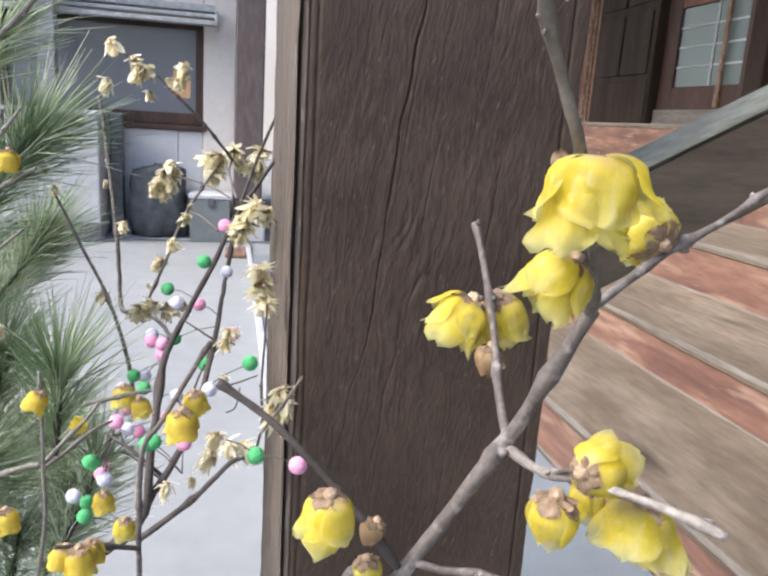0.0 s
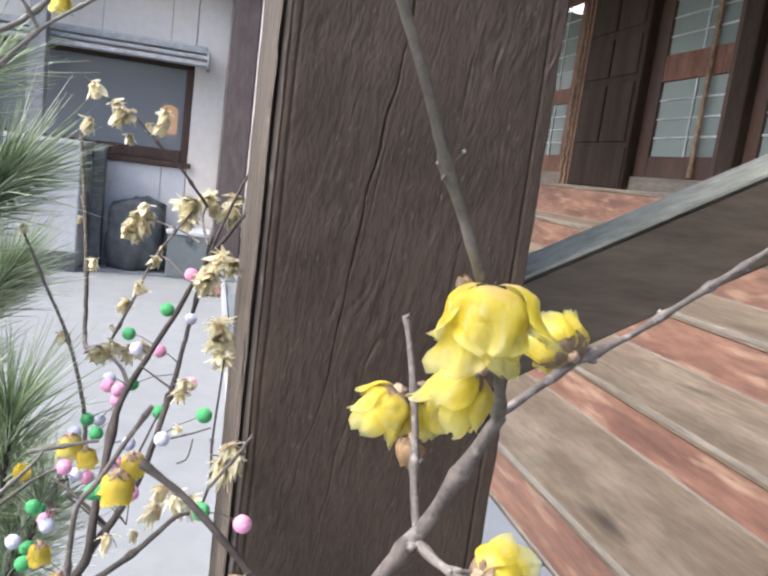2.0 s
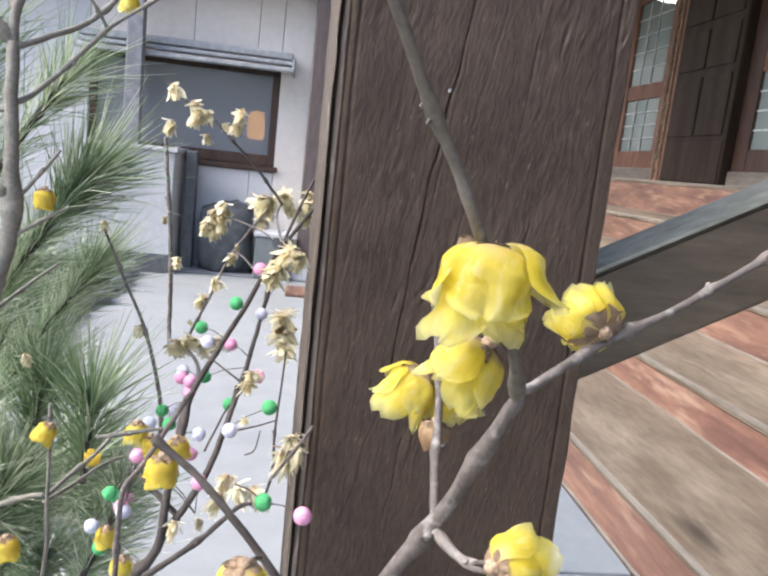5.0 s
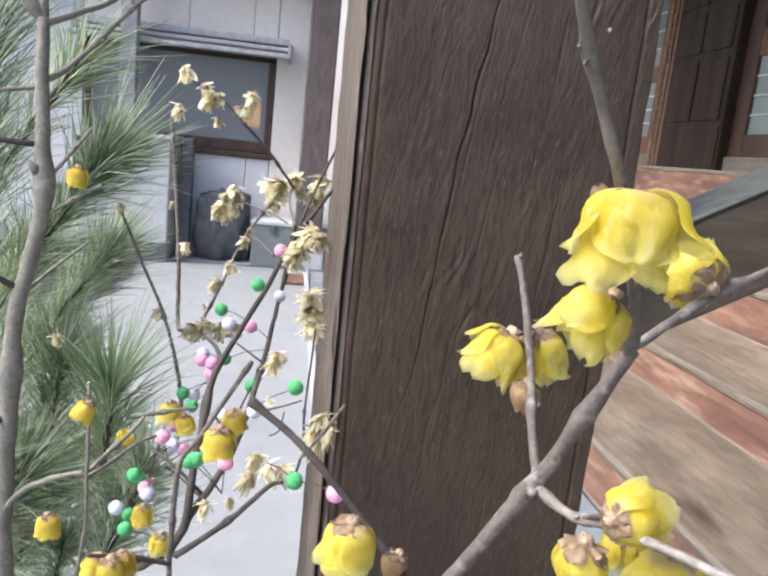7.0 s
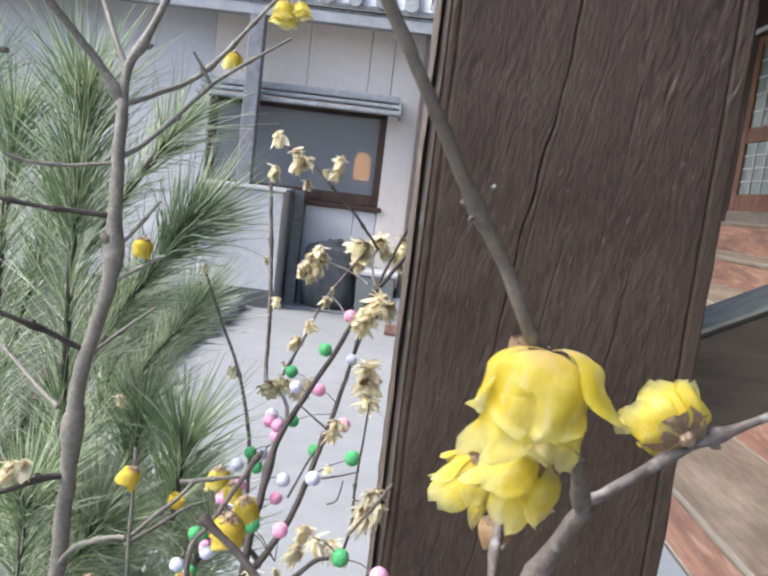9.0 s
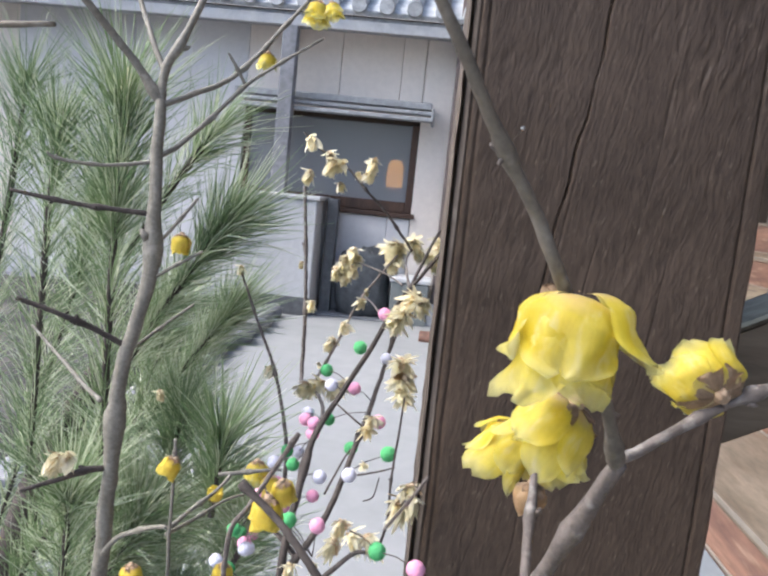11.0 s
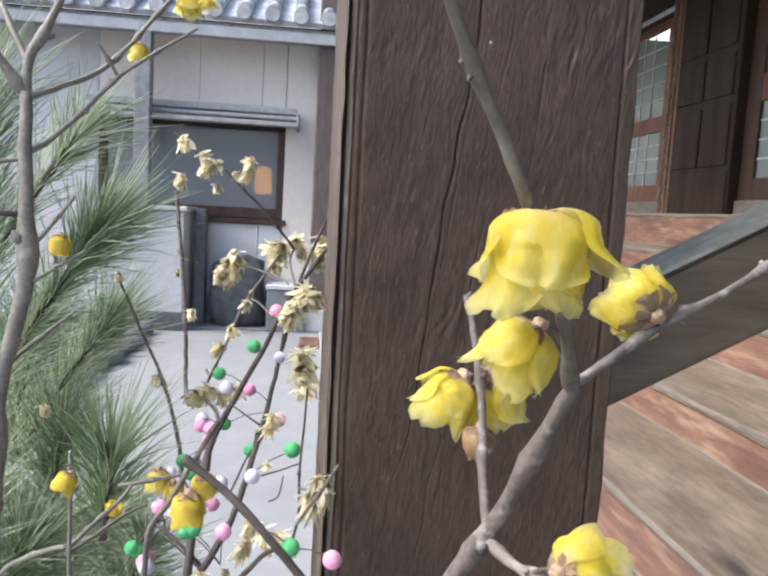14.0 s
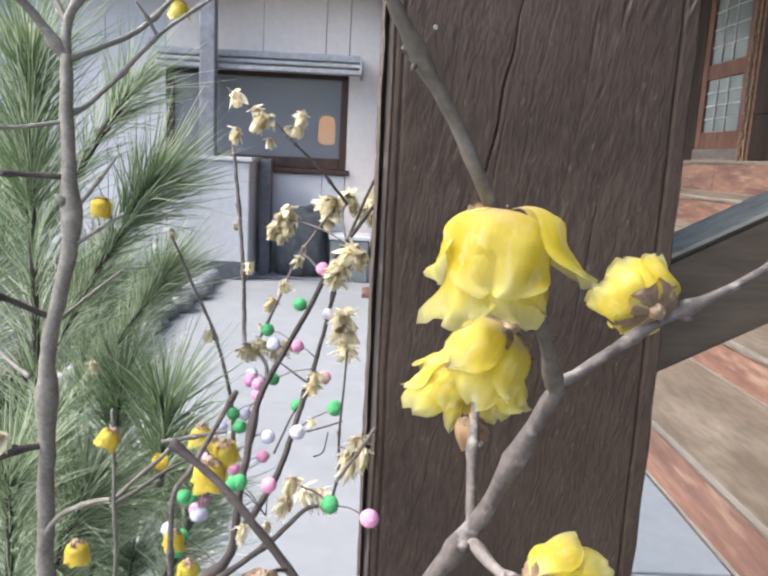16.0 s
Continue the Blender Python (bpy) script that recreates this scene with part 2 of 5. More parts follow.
M_PILLAR = surface("grey_blue_pillar_paint", (0.22, 0.225, 0.24), (0.28, 0.285, 0.3), 2, 0.6, 0.1, 25)
M_DARKGREY = surface("dark_grey_metal", (0.1, 0.106, 0.112), (0.15, 0.156, 0.162), 3, 0.5, 0.1, 25)
M_SHEET = surface("dark_plastic_sheet", (0.07, 0.077, 0.083), (0.11, 0.118, 0.124), 5, 0.5, 0.5, 20, dist=0.02)
M_LILAC = surface("lilac_pink_reflection", (0.42, 0.33, 0.37), (0.56, 0.46, 0.5), 6, 0.9, 0.3, 30)
M_COUNTER = surface("grey_cement_block", (0.5, 0.51, 0.51), (0.58, 0.59, 0.59), 1.0, 0.8, 0.05, 20, grit=0.4)
M_COLUMN = surface("brown_column_paint", (0.11, 0.086, 0.08), (0.15, 0.12, 0.112), 2, 0.7, 0.2, 25, (1, 1, 0.3))
M_KERB = surface("pale_kerb_stone", (0.33, 0.34, 0.35), (0.4, 0.41, 0.42), 3, 0.8, 0.1, 30, grit=0.4)
M_BOXGREY = surface("grey_green_plastic", (0.17, 0.19, 0.185), (0.22, 0.24, 0.235), 3, 0.6, 0.05, 25, grit=0.4)
M_TILE = surface("grey_roof_tile", (0.3, 0.32, 0.33), (0.5, 0.52, 0.53), 3, 0.6, 0.3, 25, vary=0.2)
M_SOIL = surface("dark_bed_soil", (0.05, 0.05, 0.045), (0.12, 0.115, 0.1), 4, 0.9, 0.8, 30, dist=0.02)
# pale tint paints the sky's reflection and the haze over the window
M_GLASS_DARK = glass("hazed_window_glass", (0.27, 0.29, 0.31), 0.72)
# milky green tint, lightened to carry the glow of the hall's interior
M_GLASS = glass("milky_lit_door_glass", (0.24, 0.3, 0.275), 0.75)
M_BAR = surface("pale_glazing_bar", (0.42, 0.46, 0.45), (0.55, 0.59, 0.58), 5, 0.6, 0, 30)
M_MUNTIN = surface("white_glazing_bar", (0.66, 0.68, 0.68), (0.76, 0.78, 0.78), 5, 0.6, 0, 30)
M_BARK = surface("grey_brown_bark", (0.1, 0.081, 0.068), (0.165, 0.138, 0.12), 120, 0.6, 0.9, 600, c3=(0.27, 0.245, 0.22), dist=0.0007)
M_BARK_PALE = surface("pale_grey_bark", (0.2, 0.17, 0.145), (0.31, 0.275, 0.24), 120, 0.6, 0.8, 600, c3=(0.4, 0.365, 0.33), dist=0.0006)
M_BARK_OLIVE = surface("olive_young_bark", (0.115, 0.097, 0.073), (0.16, 0.138, 0.106), 110, 0.65, 0.5, 600, c3=(0.19, 0.17, 0.142), dist=0.0005)
M_BARK_SHRUB = surface("pale_olive_trunk_bark", (0.17, 0.155, 0.122), (0.225, 0.208, 0.17), 80, 0.6, 0.5, 500, c3=(0.25, 0.235, 0.2), dist=0.0006)
M_BARK_DARK = surface("dark_brown_bark", (0.045, 0.036, 0.03), (0.088, 0.072, 0.062), 90, 0.8, 0.6, 500, dist=0.0006)
M_PETAL = leafy("waxy_yellow_petal", (0.84, 0.735, 0.09), (0.9, 0.83, 0.27), 130, 0.58, 0.4, c3=(0.88, 0.84, 0.5), vary=0.05, stretch=(1.5, 1.5, 0.6), sheer=0.33, rim=(0.91, 0.89, 0.5), foot=(0.86, 0.74, 0.48), spots=(0.6, 0.42, 0.14))
M_PETAL_DEEP = leafy("deep_yellow_petal", (0.85, 0.71, 0.08), (0.92, 0.83, 0.24), 70, 0.55, 0.5, c3=(0.84, 0.64, 0.15), spots=(0.45, 0.26, 0.09), vary=0.12, sheer=0.12, foot=(0.68, 0.48, 0.24))
M_DRY = leafy("dried_cream_petal", (0.94, 0.88, 0.64), (0.97, 0.94, 0.8), 1.6, 0.6, 0.7, c3=(0.9, 0.8, 0.54), sheer=0.16)
M_CALYX = surface("brown_bud_scale", (0.33, 0.215, 0.13), (0.54, 0.4, 0.26), 300, 0.7, 0.5, 900, dist=0.0004, c3=(0.5, 0.375, 0.26), vary=0.25)
M_BUDTAN = leafy("tan_bud_skin", (0.52, 0.36, 0.19), (0.66, 0.5, 0.31), 200, 0.4, 0.5, c3=(0.44, 0.29, 0.16), foot=(0.28, 0.18, 0.11))
M_HEART = surface("brown_withered_heart", (0.42, 0.3, 0.18), (0.68, 0.55, 0.37), 6, 0.8, 0.5, 40)
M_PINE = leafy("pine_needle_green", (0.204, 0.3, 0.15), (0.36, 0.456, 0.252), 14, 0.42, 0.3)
# paler copy of the needle green: glints of light put into the colour
M_PINE_LIT = leafy("pine_needle_lit", (0.62, 0.69, 0.48), (0.8, 0.84, 0.68), 14, 0.3, 0.2)
M_POM = {
    "pink": surface("pink_felt", (0.8, 0.34, 0.52), (0.88, 0.46, 0.62), 200, 0.95, 0.3, 900, spec=0.1, dist=0.0005),
    "green": surface("green_felt", (0.1, 0.4, 0.15), (0.14, 0.5, 0.2), 200, 0.95, 0.3, 900, spec=0.1, dist=0.0005),
    "white": surface("lilac_white_felt", (0.66, 0.66, 0.78), (0.78, 0.78, 0.86), 200, 0.95, 0.3, 900, spec=0.1, dist=0.0005),
}


# ---- builders ----
def V(p):
    """A place given from the eye's height to the paving's."""
    return Vector((p[0], p[1], p[2] + EYE))


def mesh_of(bm, name, smooth=False):
    me = bpy.data.meshes.new(name)
    bm.to_mesh(me)
    bm.free()
    if smooth:
        for poly in me.polygons:
            poly.use_smooth = True
    return me


def part(name, bm, material, parent=None, label="", smooth=False):
    me = mesh_of(bm, name, smooth) if isinstance(bm, bmesh.types.BMesh) else bm
    if not me.materials:
        me.materials.append(material)
    ob = new(name, me)
    if parent:
        ob.parent = parent
    if label:
        tagged(ob, label)
    return ob


def thing(name, label, category, group="", kind="", at=(0, 0, 0)):
    ob = new(name)
    ob.empty_display_size = 0.1
    ob.location = at
    return tagged(ob, label, category, group, kind)


def add_box(bm, lo, hi, bevel=0.0):
    d = [h - l for l, h in zip(lo, hi)]
    m = Matrix.Translation([(l + h) / 2 for l, h in zip(lo, hi)]) @ Matrix.Diagonal((*d, 1))
    made = bmesh.ops.create_cube(bm, size=1.0, matrix=m)["verts"]
    if bevel:
        edges = list({e for v in made for e in v.link_edges})
        bmesh.ops.bevel(bm, geom=edges, offset=bevel, segments=2, affect="EDGES", profile=0.5)
    return bm


def box(lo, hi, bevel=0.004):
    return add_box(bmesh.new(), lo, hi, bevel)


def smooth_line(pts, radii, step):
    """Catmull-Rom through the points, with radii between."""
    pts = [Vector(p) for p in pts]
    out = []
    for i in range(len(pts) - 1):
        p0, p1, p2, p3 = pts[max(i - 1, 0)], pts[i], pts[i + 1], pts[min(i + 2, len(pts) - 1)]
        n = max(2, int((p2 - p1).length / step))
        for k in range(n):
            t = k / n
            q = 0.5 * (2 * p1 + (p2 - p0) * t + (2 * p0 - 5 * p1 + 4 * p2 - p3) * t * t + (3 * p1 - p0 - 3 * p2 + p3) * t ** 3)
            out.append((q, radii[i] + (radii[i + 1] - radii[i]) * t))
    out.append((pts[-1], radii[-1]))
    return out


def add_tube(bm, line, sides=8, rough=0.12, seed=0.0):
    """A closed tube along (place, radius) pairs, uneven like bark."""
    side = Vector((0.31, 0.52, 0.79))
    rings = []
    for i, (p, r) in enumerate(line):
        d = (line[min(i + 1, len(line) - 1)][0] - line[max(i - 1, 0)][0]).normalized()
        side = (side - d * side.dot(d)).normalized()
        up = d.cross(side)
        ring = []
        for k in range(sides):
            a = 2 * math.pi * k / sides
            w = side * math.cos(a) + up * math.sin(a)
            q = noise.noise((p + w * r) * (0.7 / max(r, 1e-5)) + Vector((seed, 0, 0)))
            ring.append(bm.verts.new(p + w * r * (1 + rough * q)))
        rings.append(ring)
    for a, b in zip(rings, rings[1:]):
        for k in range(sides):
            bm.faces.new((a[k], a[(k + 1) % sides], b[(k + 1) % sides], b[k]))
    bm.faces.new(rings[0][::-1])
    bm.faces.new(rings[-1])
    return bm


def twig_mesh(pts, r0, r1, nodes=(), sides=10, step=None):
    """A tapering twig; nodes are shares of its length with a swollen ring and a small bud."""
    n = len(pts)
    radii = [r0 + (r1 - r0) * i / (n - 1) for i in range(n)]
    line = smooth_line([V(p) for p in pts], radii, step or max(r0 * 1.2, 0.0012))
    total = len(line)
    out = []
    for i, (p, r) in enumerate(line):
        s = i / (total - 1)
        k = sum(math.exp(-((s - c) * total / 1.7) ** 2) for c in map(abs, nodes))
        wob = Vector((noise.noise(p * 90), noise.noise(p * 90 + Vector((5, 0, 0))), noise.noise(p * 90 + Vector((0, 7, 0))))) * r * 0.24
        out.append((p + wob, r * (1 + 0.5 * k)))
    bm = add_tube(bmesh.new(), out, sides, 0.16, r0 * 1000)
    for c in (c for c in nodes if c > 0):
        i = min(total - 2, max(1, int(c * total)))
        p, r = out[i]
        d = (out[i + 1][0] - out[i - 1][0]).normalized()
        w = d.orthogonal().normalized()
        w = Matrix.Rotation(c * 17.0, 3, d) @ w
        bud = [(p + w * r * 0.7, r * 0.6), (p + w * r * 1.2 + d * r * 0.4, r * 0.45), (p + w * r * 1.5 + d * r * 0.9, r * 0.15)]
        add_tube(bm, bud, 6, 0.2, c)
    return bm


def twig(parent, pts, r0, r1, material=None, name="twig", nodes=(), sides=10, label=""):
    return part(name, twig_mesh(pts, r0, r1, nodes, sides), material or M_BARK, parent, label, True)


def frame_to(axis, spin=0.0):
    """A turn that takes -z to the given axis, with x kept level and to the right."""
    z = -Vector(axis).normalized()
    x = Vector((1, 0, 0)) if abs(z.x) < 0.9 else Vector((0, 1, 0))
    x = (x - z * x.dot(z)).normalized()
    y = z.cross(x)
    return Matrix((x, y, z)).transposed().to_4x4() @ Matrix.Rotation(spin, 4, "Z")


def petal_mesh(length, width, belly, flare, curl, seed, nu=16, nv=13, thick=0.0002, ragged=0.0, crumple=1.0, reach=1.0, lift=1.0):
    """One broad petal of a hanging bell: it starts on the axis, bellies out over a dome and ends in a blunt rounded lip.
    reach: how far down the bell it goes; lift: how far off the bell it lies."""
    rnd = random.Random(seed)
    bm = bmesh.new()
    grid = []
    ph, ph2, fold = rnd.random() * 9, rnd.random() * 9, rnd.uniform(0.5, 1.0)
    for i in range(nu + 1):
        s = i / nu
        u = s * reach
        if s < 0.62:
            w = width * (0.66 + 0.34 * math.sin(math.pi * 0.5 * s / 0.62))
        else:
            w = width * math.sqrt(max(0.0, 1 - ((s - 0.62) / 0.385) ** 2.3))
        r = lift * (belly * math.sin(math.pi * 0.5 * min(1, u * 1.75)) ** 0.6 + flare * max(0, u - 0.45) ** 2 * 2.6)
        r += lift * 0.35 * curl * max(0, s - 0.72) ** 2
        z = -length * (0.04 + 0.96 * u ** 1.45) + curl * max(0, s - 0.7) ** 2
        row = []
        for j in range(nv + 1):
            v = 2 * j / nv - 1
            a = v * w / max(belly * 0.92, r * 0.9)
            dent = 0.1 * noise.noise(Vector((u * 2.6, v * 1.7, ph))) + 0.07 * s * math.cos(v * 2.6 * fold + ph)
            dent += 0.06 * s ** 3 * abs(v) * math.sin(v * 4.5 + ph2) + 0.05 * noise.noise(Vector((u * 6, v * 4, ph2))) * s
            dent += 0.022 * noise.noise(Vector((u * 13, v * 10, ph + 4))) - 0.025 * math.exp(-(v / 0.12) ** 2) * s
            rr = r * (1 + dent * crumple)
            lip = length * reach * s ** 4 * (ragged * noise.noise(Vector((v * 2.4, ph2, 0.3))) + 0.22 * ragged * noise.noise(Vector((v * 7, ph, 0.8))))
            row.append(bm.verts.new((rr * math.cos(a), rr * math.sin(a), z + lip + 0.03 * length * math.cos(v * 3 + ph2) * s)))
        grid.append(row)
    for a, b in zip(grid, grid[1:]):
        for j in range(nv):
            bm.faces.new((a[j], a[j + 1], b[j + 1], b[j]))
    bmesh.ops.solidify(bm, geom=bm.faces[:], thickness=thick)
    return mesh_of(bm, "petal", True)


def scales_mesh(r, seed):
    """The brown overlapping bud scales at the foot of a flower, as one knobbly skin."""
    bm = bmesh.new()
    rnd = random.Random(seed)
    bmesh.ops.create_icosphere(bm, subdivisions=4, radius=1.0)
    tips = []
    for ring, (n, up) in enumerate(((6, -0.55), (6, 0.1), (5, 0.65))):
        for k in range(n):
            a = 2 * math.pi * (k + 0.5 * ring) / n + rnd.uniform(-0.25, 0.25)
            tips.append((Vector((math.cos(a), math.sin(a), up + rnd.uniform(-0.12, 0.12))).normalized(), rnd.uniform(0.16, 0.34)))
    for v in bm.verts:
        d = v.co.normalized()
        lift = max(h * max(0.0, 1 - ((d - t).length / 0.55) ** 2) ** 0.5 for t, h in tips)
        v.co = d * r * (0.78 + lift + 0.06 * noise.noise(d * 5 + Vector((seed, 0, 0))))
        v.co.z *= 1.15
    return mesh_of(bm, "calyx", True)


def bracts(core, length, belly, reach, count, seed):
    """The brown scalloped bud scales that hug the foot of a bell, each a small cupped leaf."""
    rnd = random.Random(seed)
    for ring, share in ((0, 1.0), (1, 0.62)):
        for k in range(count):
            rc = reach * share * rnd.uniform(0.8, 1.15)
            me = petal_mesh(length, belly * (0.54 if ring == 0 else 0.4), belly, 0, 0, seed * 13 + k + 40 * ring, 7, 6, length * 0.02, 0.1, 1.0, rc, 1.14 + 0.1 * ring)
            p = part("bud_scale", me, M_CALYX, core)
            p.matrix_parent_inverse = Matrix.Identity(4)
            p.matrix_basis = Matrix.Translation((0, 0, length * (0.015 + 0.02 * ring))) @ Matrix.Rotation(2 * math.pi * (k + 0.5 * ring) / count + rnd.uniform(-0.2, 0.2), 4, "Z")


def flower(parent, place, axis, size, seed, material=None, n=6, opening=0.2, spin=0.0, inner=3, width=0.5, label="", odd=None, calyx=0.16, stalk=None, belly=0.42, reach=None, crumple=None):
    """A wintersweet bell. place: its foot; axis: where it hangs to; size: petal length; odd: petals that stand away, by radians."""
    rnd = random.Random(seed)
    material = material or M_PETAL
    m = Matrix.Translation(V(place)) @ frame_to(axis, spin)
    core = part("flower", scales_mesh(size * min(calyx, 0.26) * 0.5, seed), M_CALYX, parent, label, True)
    core.matrix_world = m
    for k in range(n + inner):
        ins = k >= n
        ang = 2 * math.pi * ((k - n) / inner if ins else k / n) + rnd.uniform(-0.14, 0.14)
        bl = size * (belly * 0.62 if ins else belly * (0.92 + 0.14 * (k % 2))) * rnd.uniform(0.95, 1.05)
        fl = size * opening * (rnd.uniform(0.3, 1.2) if not ins else 0.2)
        ln = size * (rnd.uniform(0.72, 0.92) if k % 2 and not ins else rnd.uniform(0.92, 1.06)) * (0.85 if ins else 1)
        tilt = rnd.uniform(-0.05, 0.09) + (odd or {}).get(k, 0.0)
        ln *= 0.76 if tilt > 0.25 else 1.0
        me = petal_mesh(ln, size * width * rnd.uniform(0.68, 0.86), bl, fl, size * rnd.uniform(-0.3, 0.9), seed * 31 + k, ragged=0.05, crumple=crumple or (1.2 if parent is near else 0.7))
        p = part("petal", me, material, core)
        p.matrix_parent_inverse = Matrix.Identity(4)
        p.matrix_basis = Matrix.Rotation(ang, 4, "Z") @ Matrix.Rotation(-tilt, 4, "Y")
    rc = reach if reach is not None else (0.23 if calyx > 0.19 else 0.16)
    if rc:
        bracts(core, size, size * belly, rc, 5, seed)
    if stalk:
        part("stalk", add_tube(bmesh.new(), smooth_line([V(stalk), (V(stalk) + V(place)) / 2 + Vector((0, 0, size * 0.05)), V(place)], [size * 0.05, size * 0.035, size * 0.05], size * 0.1), 7), M_BARK, parent, "", True)
    return core


def bud(parent, place, axis, size, seed, material=None, label="", name="bud"):
    """A closed round bud with wrapped petals over brown scales."""
    core = part(name, scales_mesh(size * 0.16, seed), M_CALYX, parent, label, True)
    core.matrix_world = Matrix.Translation(V(place)) @ frame_to(axis, seed * 1.3)
    for k in range(4):
        me = petal_mesh(size * 1.1, size * 0.66, size * (0.48 + 0.03 * k), -size * 0.42, 0, seed * 7 + k, 10, 8, crumple=0.5)
        p = part("petal", me, material or M_PETAL, core)
        p.matrix_parent_inverse = Matrix.Identity(4)
        p.matrix_basis = Matrix.Rotation(math.pi / 2 * k, 4, "Z")
    if size > 0.003:
        bracts(core, size * 1.1, size * 0.5, 0.34, 5, seed)
    return core


def add_strap(bm, root, a, out, length, wide, droop, curl, twist, brown=False):
    """One papery strap petal from a root: it leans out, droops, and curls at its pointed end."""
    rows = []
    side = Vector((-math.sin(a), math.cos(a), 0))
    radial = Vector((math.cos(a), math.sin(a), 0))
    p, ang, n = Vector(root), out, 7
    for i in range(n + 1):
        u = i / n
        d = radial * math.sin(ang) + Vector((0, 0, -math.cos(ang)))
        w = wide * (0.35 + 0.65 * math.sin(math.pi * min(1, 0.12 + u * 0.8))) * math.sqrt(max(0.02, 1 - u ** 5))
        e = (Matrix.Rotation(twist * u, 3, d) @ side) * w
        nrm = d.cross(side).normalized() * w * 0.4
        rows.append((bm.verts.new(p - e), bm.verts.new(p - nrm), bm.verts.new(p + e)))
        p = p + d * (length / n)
        ang += (curl if u > 0.55 else -droop) / n
    for p0, q in zip(rows, rows[1:]):
        for f in (bm.faces.new((p0[0], p0[1], q[1], q[0])), bm.faces.new((p0[1], p0[2], q[2], q[1]))):
            f.material_index = 1 if brown else 0


def dry_mesh(seed, style):
    """A withered flower about one unit long: a hanging bell under a cap of turned-out tepals, a spiky tuft, or a shaggy hank."""
    rnd = random.Random(seed)
    bm = bmesh.new()
    if style == "bell":
        whorls = [(9, 0.35, 0.75, 0.62, 0.15, 0.5, 0.9), (6, 0.1, 0.35, 0.6, 0.14, 0.1, 0.5), (7, 0.9, 1.5, 0.36, 0.1, 0.0, 1.0)]
    elif style == "tuft":
        whorls = [(11, 0.2, 0.8, 0.58, 0.105, 0.2, 1.0), (12, 0.8, 1.5, 0.5, 0.095, 0.5, 1.2), (9, 1.5, 2.3, 0.42, 0.085, 0.8, 0.6)]
    else:
        whorls = [(13, 0.1, 0.6, 0.72, 0.075, 0.6, 1.2), (14, 0.5, 1.3, 0.58, 0.07, 1.6, 1.2), (9, 1.2, 2.0, 0.42, 0.065, 0.8, 1.0)]
    for n, lo, hi, ln, wd, droop, curl in whorls:
        for k in range(n):
            root = (rnd.uniform(-0.05, 0.05), rnd.uniform(-0.05, 0.05), rnd.uniform(-0.04, 0.06))
            add_strap(bm, root, 2 * math.pi * k / n + rnd.uniform(-0.3, 0.3), rnd.uniform(lo, hi), ln * rnd.uniform(0.75, 1.15), wd * rnd.uniform(0.75, 1.2), droop * rnd.uniform(0.4, 1.4), curl * rnd.uniform(-0.2, 1.3), rnd.uniform(-0.9, 0.9), ln < 0.45 and rnd.random() < (0.2 if style == "bell" else 0.4))
    bmesh.ops.solidify(bm, geom=bm.faces[:], thickness=0.012)
    pale = len(bm.faces)
    bmesh.ops.create_icosphere(bm, subdivisions=2, radius=0.09, matrix=Matrix.Translation((0, 0, -0.02)))
    bm.faces.ensure_lookup_table()
    for k in range(5):
        a = rnd.uniform(0, 6.28)
        bmesh.ops.create_icosphere(bm, subdivisions=1, radius=0.05, matrix=Matrix.Translation((0.1 * math.cos(a), 0.1 * math.sin(a), rnd.uniform(-0.12, 0.06))))
    bm.faces.ensure_lookup_table()
    for f in bm.faces[pale:]:
        f.material_index = 1
    me = mesh_of(bm, "withered_flower", True)
    me.materials.append(M_DRY)
    me.materials.append(M_HEART)
    return me


DRY = {style: [dry_mesh(s + 20 * len(style), style) for s in range(4)] for style in ("bell", "tuft", "shaggy")}


def withered(parent, place, size, seed, axis=(0, 0, -1), style="bell"):
    rnd = random.Random(seed)
    ob = part("withered_flower", DRY[style][seed % 4], M_DRY, parent)
    ax = Vector(axis) + Vector((rnd.uniform(-0.5, 0.5), rnd.uniform(-0.7, 0.2), 0))
    ob.matrix_world = Matrix.Translation(V(place) + Vector((0, 0, size * 0.3))) @ frame_to(ax, rnd.uniform(0, 6)) @ Matrix.Scale(size * 1.22, 4)
    return ob


def pom_mesh(seed):
    """A felt ball with a short fuzz of fibres."""
    rnd = random.Random(seed)
    bm = bmesh.new()
    bmesh.ops.create_icosphere(bm, subdivisions=4, radius=0.93)
    for v in bm.verts:
        v.co *= 1 + 0.06 * noise.noise(v.co * 4 + Vector((seed, 0, 0))) + 0.04 * noise.noise(v.co * 14)
    for _ in range(420):
        d = Vector((rnd.gauss(0, 1), rnd.gauss(0, 1), rnd.gauss(0, 1))).normalized()
        t = (d.orthogonal().normalized() * rnd.uniform(-1, 1) + d.cross(d.orthogonal()).normalized() * rnd.uniform(-1, 1)) * 0.12
        w = d.orthogonal().normalized() * 0.018
        a, b, c = d * 0.9 + w, d * 0.9 - w, d * rnd.uniform(1.0, 1.12) + t
        bm.faces.new([bm.verts.new(x) for x in (a, b, c)])
    return mesh_of(bm, "pompom", True)


